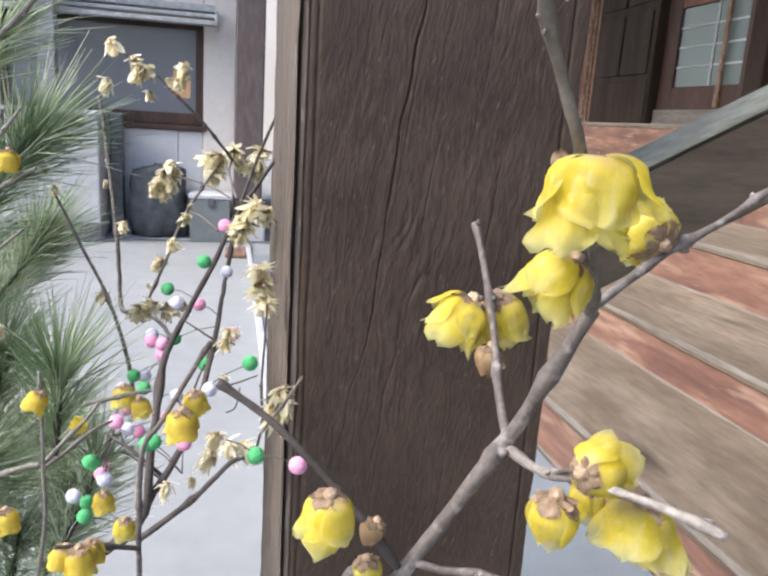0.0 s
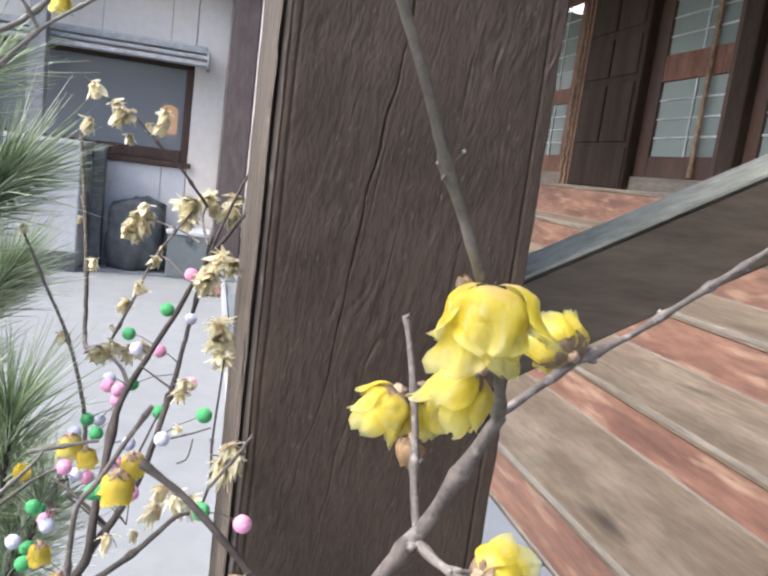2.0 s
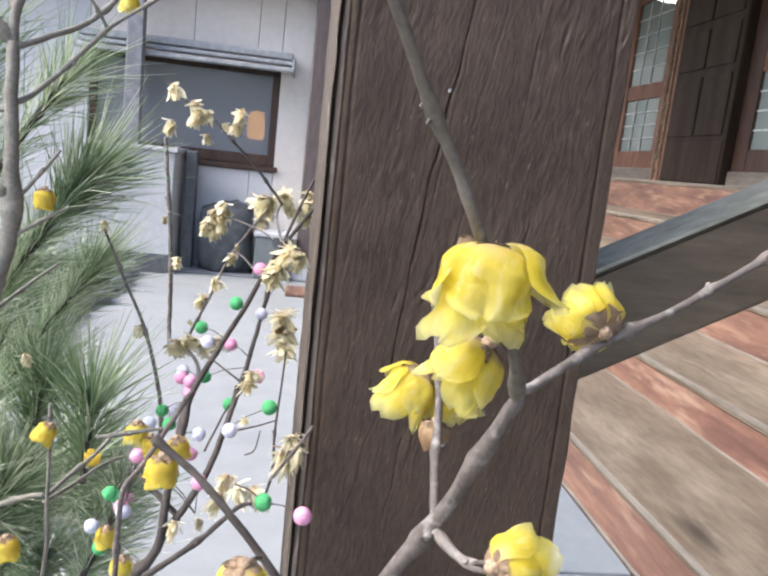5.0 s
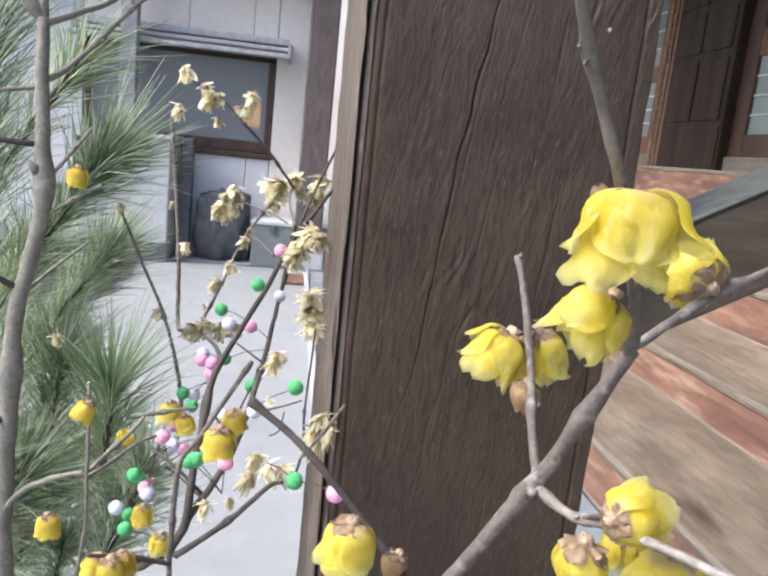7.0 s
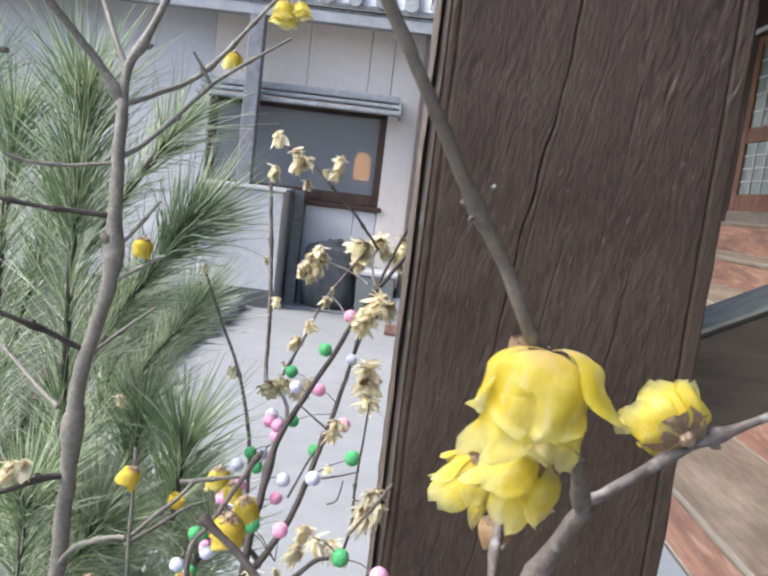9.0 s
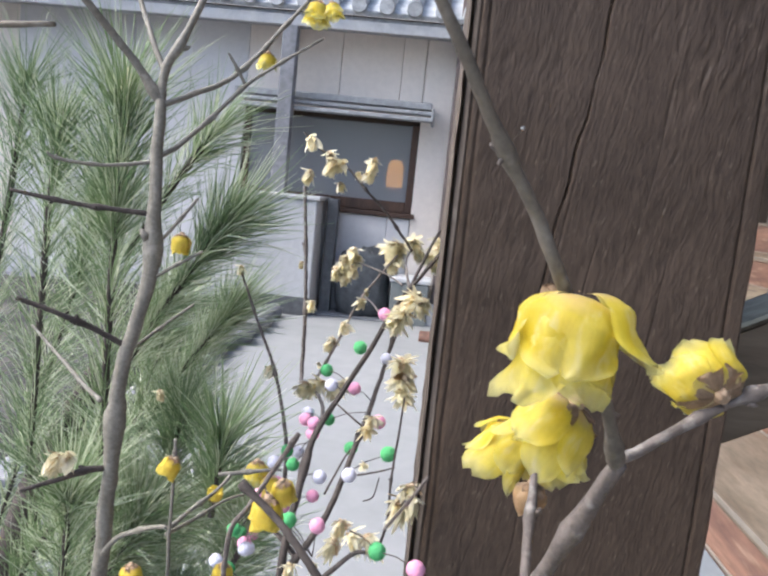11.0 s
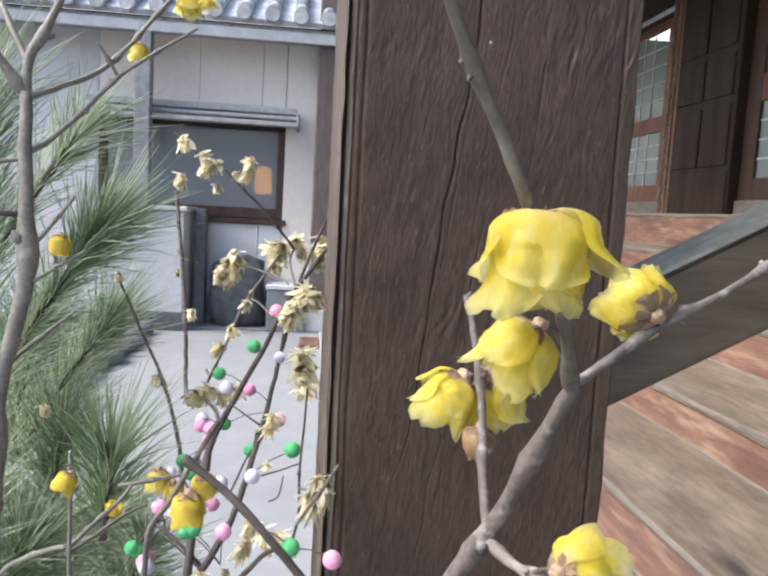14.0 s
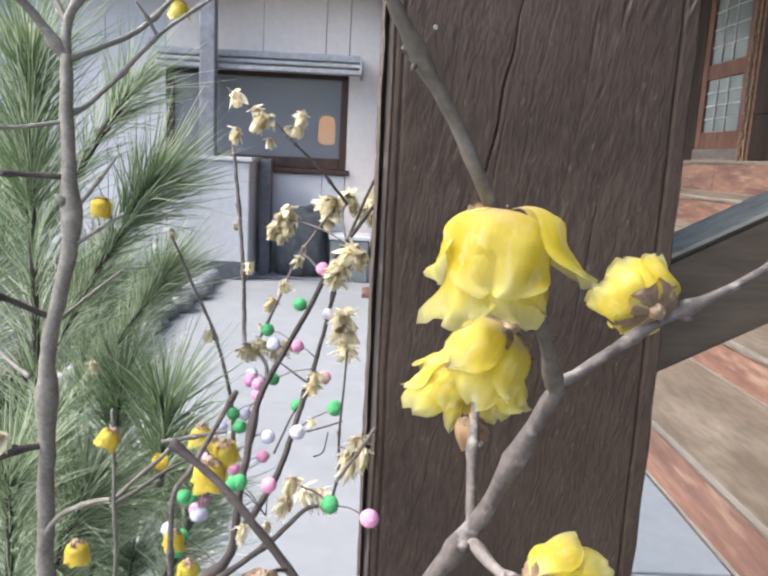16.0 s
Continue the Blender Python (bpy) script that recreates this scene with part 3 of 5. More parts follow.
def lumpy(centre, half, bumps, seed, flat=0.0):
    """A soft covered heap: a rounded block with folds, its foot flat on the ground."""
    bm = bmesh.new()
    bmesh.ops.create_icosphere(bm, subdivisions=4, radius=1.0)
    for v in bm.verts:
        d = v.co.normalized()
        q = max(abs(d.x), abs(d.y), abs(d.z))
        d = d * (1 + 0.55 * (1 / q - 1))
        k = 1 + bumps * (noise.noise(d * 1.7 + Vector((seed, 0, 0))) + 0.5 * noise.noise(Vector((d.x * 5, d.y * 5, d.z * 1.6)) + Vector((0, seed, 0))))
        v.co = Vector((centre[0] + half[0] * d.x * k, centre[1] + half[1] * d.y * k, max(flat, centre[2] + half[2] * d.z * k)))
    return bm


# ---- ground ----
bm = bmesh.new()
bmesh.ops.create_grid(bm, x_segments=60, y_segments=60, size=150)
ground = part("ground", bm, M_CONCRETE)
tagged(ground, "pale grey smooth concrete yard", "ground", kind="structure")

paving = thing("pavement", "blue-grey stone slabs along the foot of the stairs", "pavement", kind="structure")
for k in range(7):
    y0 = 0.2 + 0.62 * k
    part("slab", box((0.14, y0 + 0.004, 0.0), (0.845, y0 + 0.616, 0.022), 0.004), M_SLAB, paving)
kerb = part("kerb", box((0.105, 0.2, 0.0), (0.136, 5.0, 0.026), 0.005), M_KERB)
tagged(kerb, "thin pale stone kerb strip across the yard", "kerb", kind="structure")

# planting bed with a rough stone edge
bm = bmesh.new()
bmesh.ops.create_grid(bm, x_segments=60, y_segments=80, size=1.0, matrix=Matrix.Translation((-3.1, 2.9, 0.03)) @ Matrix.Diagonal((2.0, 1.9, 1, 1)))
for v in bm.verts:
    inner = min(1.0, max(0.0, (-1.1 - v.co.x) * 6, 0))
    v.co.z += 0.06 * inner + 0.05 * noise.noise(v.co * 3.0) * inner + 0.02 * noise.noise(v.co * 11)
bed = part("planting_bed", bm, M_SOIL, smooth=True)
tagged(bed, "dark soil planting bed at the foot of the pine", "planting bed", kind="structure")
random.seed(4)
edging = thing("stone_edging", "row of rough dark grey edging stones round the planting bed", "edging stones")
for k in range(22):
    bm = bmesh.new()
    c = Vector((-1.06 + random.uniform(-0.03, 0.03), 1.1 + 0.175 * k, 0.035))
    bmesh.ops.create_icosphere(bm, subdivisions=3, radius=1.0, matrix=Matrix.Translation(c) @ Matrix.Diagonal((0.075, 0.095, random.uniform(0.05, 0.075), 1)))
    for v in bm.verts:
        v.co += v.normal * 0.022 * noise.noise(v.co * 14)
    part("stone", bm, M_PILLAR, edging, smooth=True)

# ---- stairs, up towards +x ----
STEP_X = (0.855, 1.265, 1.725, 2.32, 2.98)
STEP_Z = (0.187, 0.337, 0.53, 0.735, 1.005)
STAIR_Y = (-0.6, 9.6)
LAND_Z = STEP_Z[-1]
DOOR_X = 4.1
stairs = thing("stairs", "wide wooden stairs with red-brown risers and pale worn treads", "stairs", kind="structure")
cuts = [STAIR_Y[0], 2.9, 6.3, STAIR_Y[1]]
for k, (x, z) in enumerate(zip(STEP_X, STEP_Z)):
    below = STEP_Z[k - 1] if k else 0.0
    x1 = STEP_X[k + 1] - 0.001 if k < 4 else x + 0.3
    for y0, y1 in zip(cuts, cuts[1:]):
        part("riser", box((x, y0 + 0.002, below), (x + 0.03, y1 - 0.002, z - 0.0315), 0.002), M_RISER, stairs)
        part("tread", box((x - 0.006, y0 + 0.0015, z - 0.03), (x1, y1 - 0.0015, z), 0.004), M_TREAD, stairs)
    part("foot_strip", box((x - 0.009, STAIR_Y[0], below + (0.0 if k else 0.022)), (x - 0.0005, STAIR_Y[1], below + (0.007 if k else 0.03)), 0.002), M_NOSING, stairs)
    part("edge_strip", box((x - 0.010, STAIR_Y[0], z - 0.016), (x - 0.0065, STAIR_Y[1], z - 0.001), 0.001), M_NOSING, stairs)
porch = thing("porch_floor", "reddish timber porch floor at the top of the stairs", "floor", kind="structure")
for k in range(5):
    x = STEP_X[-1] + 0.302 + k * 0.16
    part("floor_board", box((x, STAIR_Y[0], LAND_Z - 0.035), (x + 0.157, STAIR_Y[1], LAND_Z), 0.003), M_RISER, porch)

# ---- door wall of the main hall ----
hall = thing("wall_hall", "dark timber front wall of the hall above the stairs", "wall", kind="structure")


def wall_piece(name, y0, y1, z0, z1, x0, x1, material, bevel=0.006):
    return part(name, box((x0, y0, z0 + EYE), (x1, y1, z1 + EYE), bevel), material, hall)


def glazed_door(name, y0, y1, label, bars=(0.42,), wood=None, rail=(1.2, 1.45), near_stile=0.14, far_stile=0.14):
    """A timber door leaf with two glazed fields and thin white glazing bars."""
    d = thing(name, label, "door", kind="structure")
    wood = wood or M_DOORWOOD
    x0, x1 = DOOR_X, DOOR_X + 0.05
    z0, z1 = 0.286, 2.42
    ya, yb = y0 + near_stile, y1 - far_stile

    def bar(nm, ya, yb, za, zb, xa, xb, mat):
        return part(nm, box((xa, ya, za + EYE), (xb, yb, zb + EYE), 0.004), mat, d)
    bar("stile", y0, ya, z0, z1, x0, x1, wood)
    bar("stile", yb, y1, z0, z1, x0, x1, wood)
    bar("bottom_rail", ya, yb, z0, 0.49, x0 + 0.004, x1, wood)
    bar("middle_rail", ya, yb, rail[0], rail[1], x0 + 0.004, x1, M_ORANGEWOOD)
    bar("top_rail", ya, yb, 2.32, z1, x0 + 0.004, x1, wood)
    for za, zb in ((0.49, rail[0]), (rail[1], 2.32)):
        bar("pane", ya, yb, za, zb, x0 + 0.028, x0 + 0.034, M_GLASS)
        span = zb - za
        for f in (0.25, 0.5, 0.75) if span < 0.8 else (0.2, 0.4, 0.6, 0.8):
            bar("glazing_bar", ya, yb, za + f * span - 0.009, za + f * span + 0.009, x0 + 0.016, x0 + 0.026, M_BAR)
        for f in bars:
            y = ya + (yb - ya) * f
            bar("glazing_bar", y - 0.014, y + 0.014, za, zb, x0 + 0.014, x0 + 0.024, M_BAR)
    return d


leaf = glazed_door("door_1", 5.28, 6.58, "brown timber double-glazed door with white glazing bars, closed", bars=(0.447,), far_stile=0.21)
part("cover_strip", box((DOOR_X - 0.03, 5.63, 0.3 + EYE), (DOOR_X - 0.001, 5.68, 2.41 + EYE), 0.006), M_CARVED, leaf, "narrow worn tan strip down the leaf")
glazed_door("door_2", 8.12, 9.3, "reddish timber glazed door beside the dark panel, closed", bars=(0.4, 0.7), wood=M_ORANGEWOOD, rail=(1.12, 1.3))
glazed_door("door_3", 3.75, 5.05, "dark brown timber glazed door, closed", bars=(0.45,))
wall_piece("threshold", 3.75, 9.3, 0.106, 0.284, DOOR_X - 0.02, DOOR_X + 0.08, M_NOSING, 0.01)
wall_piece("door_post", 7.76, 8.1, 0.133, 2.9, DOOR_X - 0.05, DOOR_X + 0.1, M_ORANGEWOOD, 0.01)
for ya in (7.79, 7.9, 8.02):
    wall_piece("moulding", ya, ya + 0.045, 0.134, 2.6, DOOR_X - 0.068, DOOR_X - 0.05, M_CARVED, 0.008)
for k in range(13):
    wall_piece("carved_block", 7.97, 8.0, 0.2 + 0.18 * k, 0.3 + 0.18 * k, DOOR_X - 0.075, DOOR_X - 0.05, M_CARVED, 0.01)
wall_piece("jamb", 5.06, 5.27, 0.106, 2.9, DOOR_X - 0.08, DOOR_X + 0.1, M_DARKWOOD, 0.01)
wall_piece("panel_backing", 6.59, 7.75, 0.133, 2.9, DOOR_X - 0.1, DOOR_X + 0.1, M_DARKWOOD, 0.01)
for za, zb in ((0.62, 1.22), (1.3, 1.7), (1.78, 2.6)):
    for ya, yb in ((6.66, 7.15), (7.19, 7.68)):
        wall_piece("panel", ya, yb, za, zb, DOOR_X - 0.118, DOOR_X - 0.1, M_DARKWOOD, 0.01)
wall_piece("lower_panel", 6.62, 7.72, 0.15, 0.56, DOOR_X - 0.115, DOOR_X - 0.1, M_DARKWOOD, 0.008)
wall_piece("lintel", 3.0, 9.6, 2.43, 2.62, DOOR_X - 0.03, DOOR_X + 0.1, M_DARKWOOD, 0.01)
wall_piece("lintel_strip", 8.02, 9.6, 2.46, 2.52, DOOR_X - 0.04, DOOR_X - 0.031, M_MUNTIN, 0.004)
wall_piece("upper_wall", 3.0, 9.6, 2.62, 3.5, DOOR_X, DOOR_X + 0.1, M_WALL, 0.01)
wall_piece("side_wall", -3.0, 3.74, 0.133, 3.4, DOOR_X, DOOR_X + 0.1, M_DARKWOOD, 0.01)
wall_piece("side_wall", 9.31, 14.0, -EYE, 3.4, DOOR_X, DOOR_X + 0.1, M_DARKWOOD, 0.01)
inner = part("wall_inside", box((7.2, -3, 0), (7.3, 14, 4.4)), M_WALL)
tagged(inner, "plain pale inner wall seen through the door glass", "wall", kind="structure")
infloor = part("floor", box((DOOR_X + 0.1, -3, LAND_Z - 0.1), (7.2, 14, LAND_Z - 0.02)), M_DOORWOOD)
tagged(infloor, "dark timber floor inside the hall", "floor", kind="structure")
inceil = part("ceiling", box((DOOR_X + 0.1, -3, 4.3), (7.2, 14, 4.4)), M_WALL)
tagged(inceil, "plain pale ceiling inside the hall", "ceiling", kind="structure")
for ya, yb in ((-3.1, -3.0), (14.0, 14.1)):
    tagged(part("wall_end", box((DOOR_X, ya, 0), (7.3, yb, 4.4)), M_WALL), "plain end wall of the hall", "wall", kind="structure")
lamp = thing("ceiling_lamp", "lit white square ceiling lamp inside the hall", "lamp")
part("housing", box((5.7, 11.9, 4.24), (6.5, 12.75, 4.298), 0.01), M_MUNTIN, lamp)
part("diffuser", box((5.74, 11.94, 4.222), (6.46, 12.71, 4.24), 0.004), glow("lamp_white", (1, 0.97, 0.9), 9), lamp, "glowing white diffuser")
# out-of-view roof slab, added and sized to darken doors and stairs
eaves = part("ceiling", box((1.2, -3, 3.46), (DOOR_X - 0.001, 14, 3.56)), M_DARKWOOD)
tagged(eaves, "unseen dark timber porch roof, added to shade the doors", "ceiling", kind="structure")

# ---- stair post and rail ----
POST_X, POST_Y, POST_D = (0.0115, 0.1698), 0.385, 0.173
post = thing("stair_post", "square weathered dark brown timber post with a long drying crack", "post")


def crack_x(z):
    """Where the long drying crack runs, by height from the eye."""
    q = max(-0.16, min(0.11, z))
    x = 0.0701 + 0.1366 * q + 0.497 * q ** 2 + -3.007 * q ** 3 + -36.37 * q ** 4
    return x + 0.13 * (z - q) + 0.0014 * noise.noise(Vector((z * 45, 0.3, 0)))


def post_mesh():
    """Front, two bevelled arrises and sides in one strip round the post, with the grain, checks and crack cut in."""
    x0, x1, y0, y1, c = POST_X[0], POST_X[1], POST_Y, POST_Y + POST_D, 0.0012
    run = []

    def seg(a, b, n):
        for i in range(n):
            run.append((a[0] + (b[0] - a[0]) * i / n, a[1] + (b[1] - a[1]) * i / n))
    seg((x0, y1), (x0, y0 + c), 40)
    seg((x0, y0 + c), (x0 + c, y0), 5)
    seg((x0 + c, y0), (x0 + 0.008, y0), 24)
    seg((x0 + 0.008, y0), (x1 - c, y0), 226)
    seg((x1 - c, y0), (x1, y0 + c), 5)
    seg((x1, y0 + c), (x1, y1), 14)
    run.append((x1, y1))
    zs = [-EYE + 0.0 + (EYE - 0.42) * i / 8 for i in range(8)] + [-0.42 + 0.84 * i / 420 for i in range(420)] + [0.42 + 3.0 * i / 8 for i in range(9)]
    verts, faces = [], []
    cx, cy = (x0 + x1) / 2, (y0 + y1) / 2
    for z in zs:
        ck = crack_x(z)
        for x, y in run:
            sk = x - z * 0.14 + 0.006 * noise.noise(Vector((x * 30, y * 30, z * 22))) + 0.003 * noise.noise(Vector((x * 90, y * 90, z * 50 + 7)))
            amp = max(0.06, min(1.1, 0.35 + 1.5 * noise.noise(Vector((x * 24 + 2, y * 9, z * 8)))))
            g = amp * (noise.noise(Vector((sk * 380, y * 380, z * 95))) * 0.0003 + noise.noise(Vector((sk * 190, y * 190, z * 60))) * 0.0004 + noise.noise(Vector((sk * 130 + z * 25, y * 130, z * 75))) * 0.0005) + noise.noise(Vector((x * 55, y * 55, z * 34))) * 0.0007
            q = noise.noise(Vector((sk * 210 + 3, y * 210, z * 48 + 4)))
            g -= amp * 0.0008 * max(0, q - 0.45) * 3
            if y <= y0 + 1e-6:
                g -= 0.003 * math.exp(-((x - ck) / 0.0005) ** 2) * (0.55 + 0.45 * noise.noise(Vector((z * 22, 1, 0)))) * min(1.0, max(0.0, 1.3 + z * 7))
                for k in range(7):
                    xk = x0 + 0.026 + 0.0185 * k + (0.16 - 0.012 * k) * z + 0.002 * noise.noise(Vector((z * 16, k * 3.1, 0)))
                    g -= 0.0007 * math.exp(-((x - xk) / 0.0005) ** 2) * max(0, noise.noise(Vector((z * 11, k * 5.7, 2))) - 0.02)
                arc = z * 60 + abs(x - ck) * 900 * max(0, 1 - abs(x - ck) * 30)
                g -= 0.0005 * max(0, noise.noise(Vector((arc, 0.2, 1 if x > ck else 5))) - 0.25) * max(0, 1 - abs(x - ck) / 0.03)
                g -= 0.0008 * math.exp(-((x - ck - 0.017 - 0.1 * z * z + 0.003 * noise.noise(Vector((z * 14, 5, 0)))) / 0.0007) ** 2) * max(0, noise.noise(Vector((z * 9, 3, 0))) + 0.1)
            else:
                g = g * 1.2 + 0.0011 * noise.noise(Vector((x * 60, y * 60, z * 30)))
                if x < cx:
                    for k, yk in enumerate((0.021, 0.047, 0.083, 0.12)):
                        g -= 0.0035 * math.exp(-((y - y0 - yk - 0.006 * noise.noise(Vector((z * 9, k * 4.3, 1)))) / 0.003) ** 2) * max(0, noise.noise(Vector((z * 8, k * 2.9, 6))) + 0.25)
            if y <= y0 + 1e-6:
                g -= 0.0009 * math.exp(-((x - x0 - 0.0112 - 0.0012 * noise.noise(Vector((z * 20, 2, 0)))) / 0.0009) ** 2)
                g -= 0.0045 * math.exp(-((x - x0 - 0.0021 - 0.0005 * noise.noise(Vector((z * 12, 8, 0)))) / 0.0007) ** 2)
                if x > x0 + 0.0027:
                    g -= 0.0022 * max(0.0, 1 - (x - x0 - 0.0027) / 0.0034)
                g -= 0.0012 * math.exp(-((x - x0 - 0.0068 - 0.0008 * noise.noise(Vector((z * 16, 8, 4)))) / 0.0009) ** 2)
                g -= 0.0012 * math.exp(-((x1 - 0.0085 - x) / 0.0009) ** 2)
            nx, ny = (-0.7, -0.7) if x < x0 + c and y < y0 + c else (0.7, -0.7) if x > x1 - c and y < y0 + c else (0, -1) if y <= y0 + 1e-6 else (-1 if x < cx else 1, 0)
            verts.append((x + nx * g, y + ny * g, z + EYE))
    w = len(run)
    for i in range(len(zs) - 1):
        for k in range(w - 1):
            faces.append((i * w + k, i * w + k + 1, (i + 1) * w + k + 1, (i + 1) * w + k))
        faces.append((i * w + w - 1, i * w, (i + 1) * w, (i + 1) * w + w - 1))
    me = bpy.data.meshes.new("shaft")
    me.from_pydata(verts, [], faces)
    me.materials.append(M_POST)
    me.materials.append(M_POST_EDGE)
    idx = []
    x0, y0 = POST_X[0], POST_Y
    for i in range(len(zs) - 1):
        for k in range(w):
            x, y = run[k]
            # worn ridge by the arris; its paler colour also paints light from the left
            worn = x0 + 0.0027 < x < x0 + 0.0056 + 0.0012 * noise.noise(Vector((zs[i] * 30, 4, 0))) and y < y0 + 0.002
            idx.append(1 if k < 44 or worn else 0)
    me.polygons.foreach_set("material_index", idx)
    return me


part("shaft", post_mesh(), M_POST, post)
part("plinth", box((-0.02, 0.36, 0.0), (0.199, 0.575, 0.09), 0.01), M_SLAB, post, "grey stone plinth")

rail = thing("stair_rail", "sloping grey-brown timber stair rail with blue-grey top", "stair rail")
RY0, RY1 = 0.445, 0.487


def rail_prism(z_lo, z_hi, ya, yb, mat, name, slope=0.525, x0=0.1701, x1=2.9):
    """A sloping beam; z_lo and z_hi are its edges' heights where x is 0.2."""
    bm = bmesh.new()
    prof = [(ya, z_lo), (yb, z_lo), (yb, z_hi), (ya, z_hi)]
    ends = []
    for x in (x0, x1):
        ends.append([bm.verts.new((x, y, z + slope * (x - 0.2) + EYE)) for y, z in prof])
    a, b = ends
    for k in range(4):
        bm.faces.new((a[k], a[(k + 1) % 4], b[(k + 1) % 4], b[k]))
    bm.faces.new(a[::-1])
    bm.faces.new(b)
    bmesh.ops.bevel(bm, geom=bm.edges[:], offset=0.003, segments=2, affect="EDGES")
    return part(name, bm, mat, rail)


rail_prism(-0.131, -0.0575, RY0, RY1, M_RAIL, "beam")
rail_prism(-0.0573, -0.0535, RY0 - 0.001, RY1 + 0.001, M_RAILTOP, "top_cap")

# ---- the low house across the yard ----
HY = 5.4
house = thing("low_house", "low pale-walled house with a wide dark window and tiled eaves", "house")


def hpart(name, x0, x1, y0, y1, z0, z1, mat, bevel=0.006, parent=None, label=""):
    return part(name, box((x0, y0, z0 + EYE), (x1, y1, z1 + EYE), bevel), mat, parent or house, label)


# wall boards round the window opening
WX0, WX1, WZ0, WZ1 = -1.52, -0.2, -0.12, 0.56
seams = [-6.0, -5.1, -4.2, -3.3, -2.4, -1.95, WX0]
for a, b in zip(seams, seams[1:]):
    hpart("wall_panel", a + 0.0012, b - 0.0012, HY, HY + 0.1, -EYE, 1.2, M_WHITE if b > -2.5 else M_WALL)
for a, b in ((WX0, -1.27), (-1.27, -0.82), (-0.82, -0.37), (-0.37, WX1)):
    hpart("wall_panel", a + 0.0012, b - 0.0012, HY, HY + 0.1, WZ1 + 0.02, 1.2, M_WALL)
    hpart("wall_panel", a + 0.0012, b - 0.0012, HY, HY + 0.1, -EYE, WZ0 - 0.04, M_WHITE)
hpart("wall_panel", WX1 + 0.003, 0.2, HY, HY + 0.1, -EYE, 1.2, M_WALL)
hpart("base_course", -6.0, 0.2, HY - 0.02, HY, -EYE, -EYE + 0.14, M_COUNTER)
window = part("window", box((WX0, HY + 0.03, WZ1 + EYE - 0.03), (WX1, HY + 0.08, WZ1 + EYE + 0.018), 0.004), M_DARKWOOD, house, "wide window with a brown timber sill and dark glass")
part("sill", box((WX0 - 0.03, HY - 0.03, WZ0 + EYE - 0.036), (WX1 + 0.03, HY + 0.09, WZ0 + EYE), 0.005), M_DOORWOOD, window)
part("bottom_rail", box((WX0 + 0.05, HY + 0.02, WZ0 + EYE + 0.001), (WX1 - 0.05, HY + 0.07, WZ0 + EYE + 0.08), 0.005), M_DOORWOOD, window)
for a in (WX0, WX1 - 0.05):
    part("jamb", box((a, HY + 0.015, WZ0 + EYE + 0.001), (a + 0.05, HY + 0.085, WZ1 + EYE - 0.031), 0.004), M_DOORWOOD, window)
part("pane", box((WX0 + 0.05, HY + 0.045, WZ0 + EYE + 0.081), (WX1 - 0.05, HY + 0.05, WZ1 + EYE - 0.031), 0.001), M_GLASS_DARK, window)
# awning: two stepped metal slats on a box
aw = part("awning", box((-1.56, HY - 0.16, 0.635 + EYE), (-0.12, HY - 0.001, 0.68 + EYE), 0.006), M_GREY, house, "grey ribbed metal window awning")
part("slat", box((-1.55, HY - 0.2, 0.592 + EYE), (-0.1, HY - 0.1, 0.617 + EYE), 0.006), M_GREY, aw)
part("slat", box((-1.56, HY - 0.26, 0.54 + EYE), (-0.1, HY - 0.17, 0.568 + EYE), 0.006), M_GREY, aw)
part("bracket", box((-0.118, HY - 0.24, 0.53 + EYE), (-0.098, HY - 0.001, 0.634 + EYE), 0.004), M_GREY, aw)
# eaves and roof
hpart("fascia", -6.0, 0.2, HY - 0.32, HY - 0.29, 1.1, 1.17, M_COUNTER)
hpart("soffit", -6.0, 0.2, HY - 0.29, HY + 0.1, 1.15, 1.2, M_GREY)
roof = part("roof", box((-6.1, HY - 0.32, 1.2 + EYE), (0.2, HY + 2.2, 1.24 + EYE), 0.01), M_TILE, house, "grey clay tile roof")
roof.data.transform(Matrix.Translation((0, HY - 0.32, 1.2 + EYE)) @ Matrix.Rotation(radians(24), 4, "X") @ Matrix.Translation((0, -(HY - 0.32), -(1.2 + EYE))))
tile = mesh_of(add_tube(bmesh.new(), [(Vector((0, 0.262 * q, 0.02 * (1 - q))), 0.05 - 0.004 * q) for q in (0, 0.5, 1)], 10, 0.04), "tile", True)
for k in range(33):
    for i in range(9):
        t = part("tile", tile, M_TILE, roof)
        t.matrix_world = Matrix.Translation((-6.0 + 0.19 * k, HY - 0.36, 1.26 + EYE)) @ Matrix.Rotation(radians(24), 4, "X") @ Matrix.Translation((0, 0.26 * i, 0))
for k in range(33):
    bm = bmesh.new()
    bmesh.ops.create_cone(bm, cap_ends=True, segments=16, radius1=0.055, radius2=0.05, depth=0.03, matrix=Matrix.Translation((-6.0 + 0.19 * k, HY - 0.37, 1.26 + EYE)) @ Matrix.Rotation(radians(90), 4, "X"))
    part("tile_end", bm, M_TILE, roof)
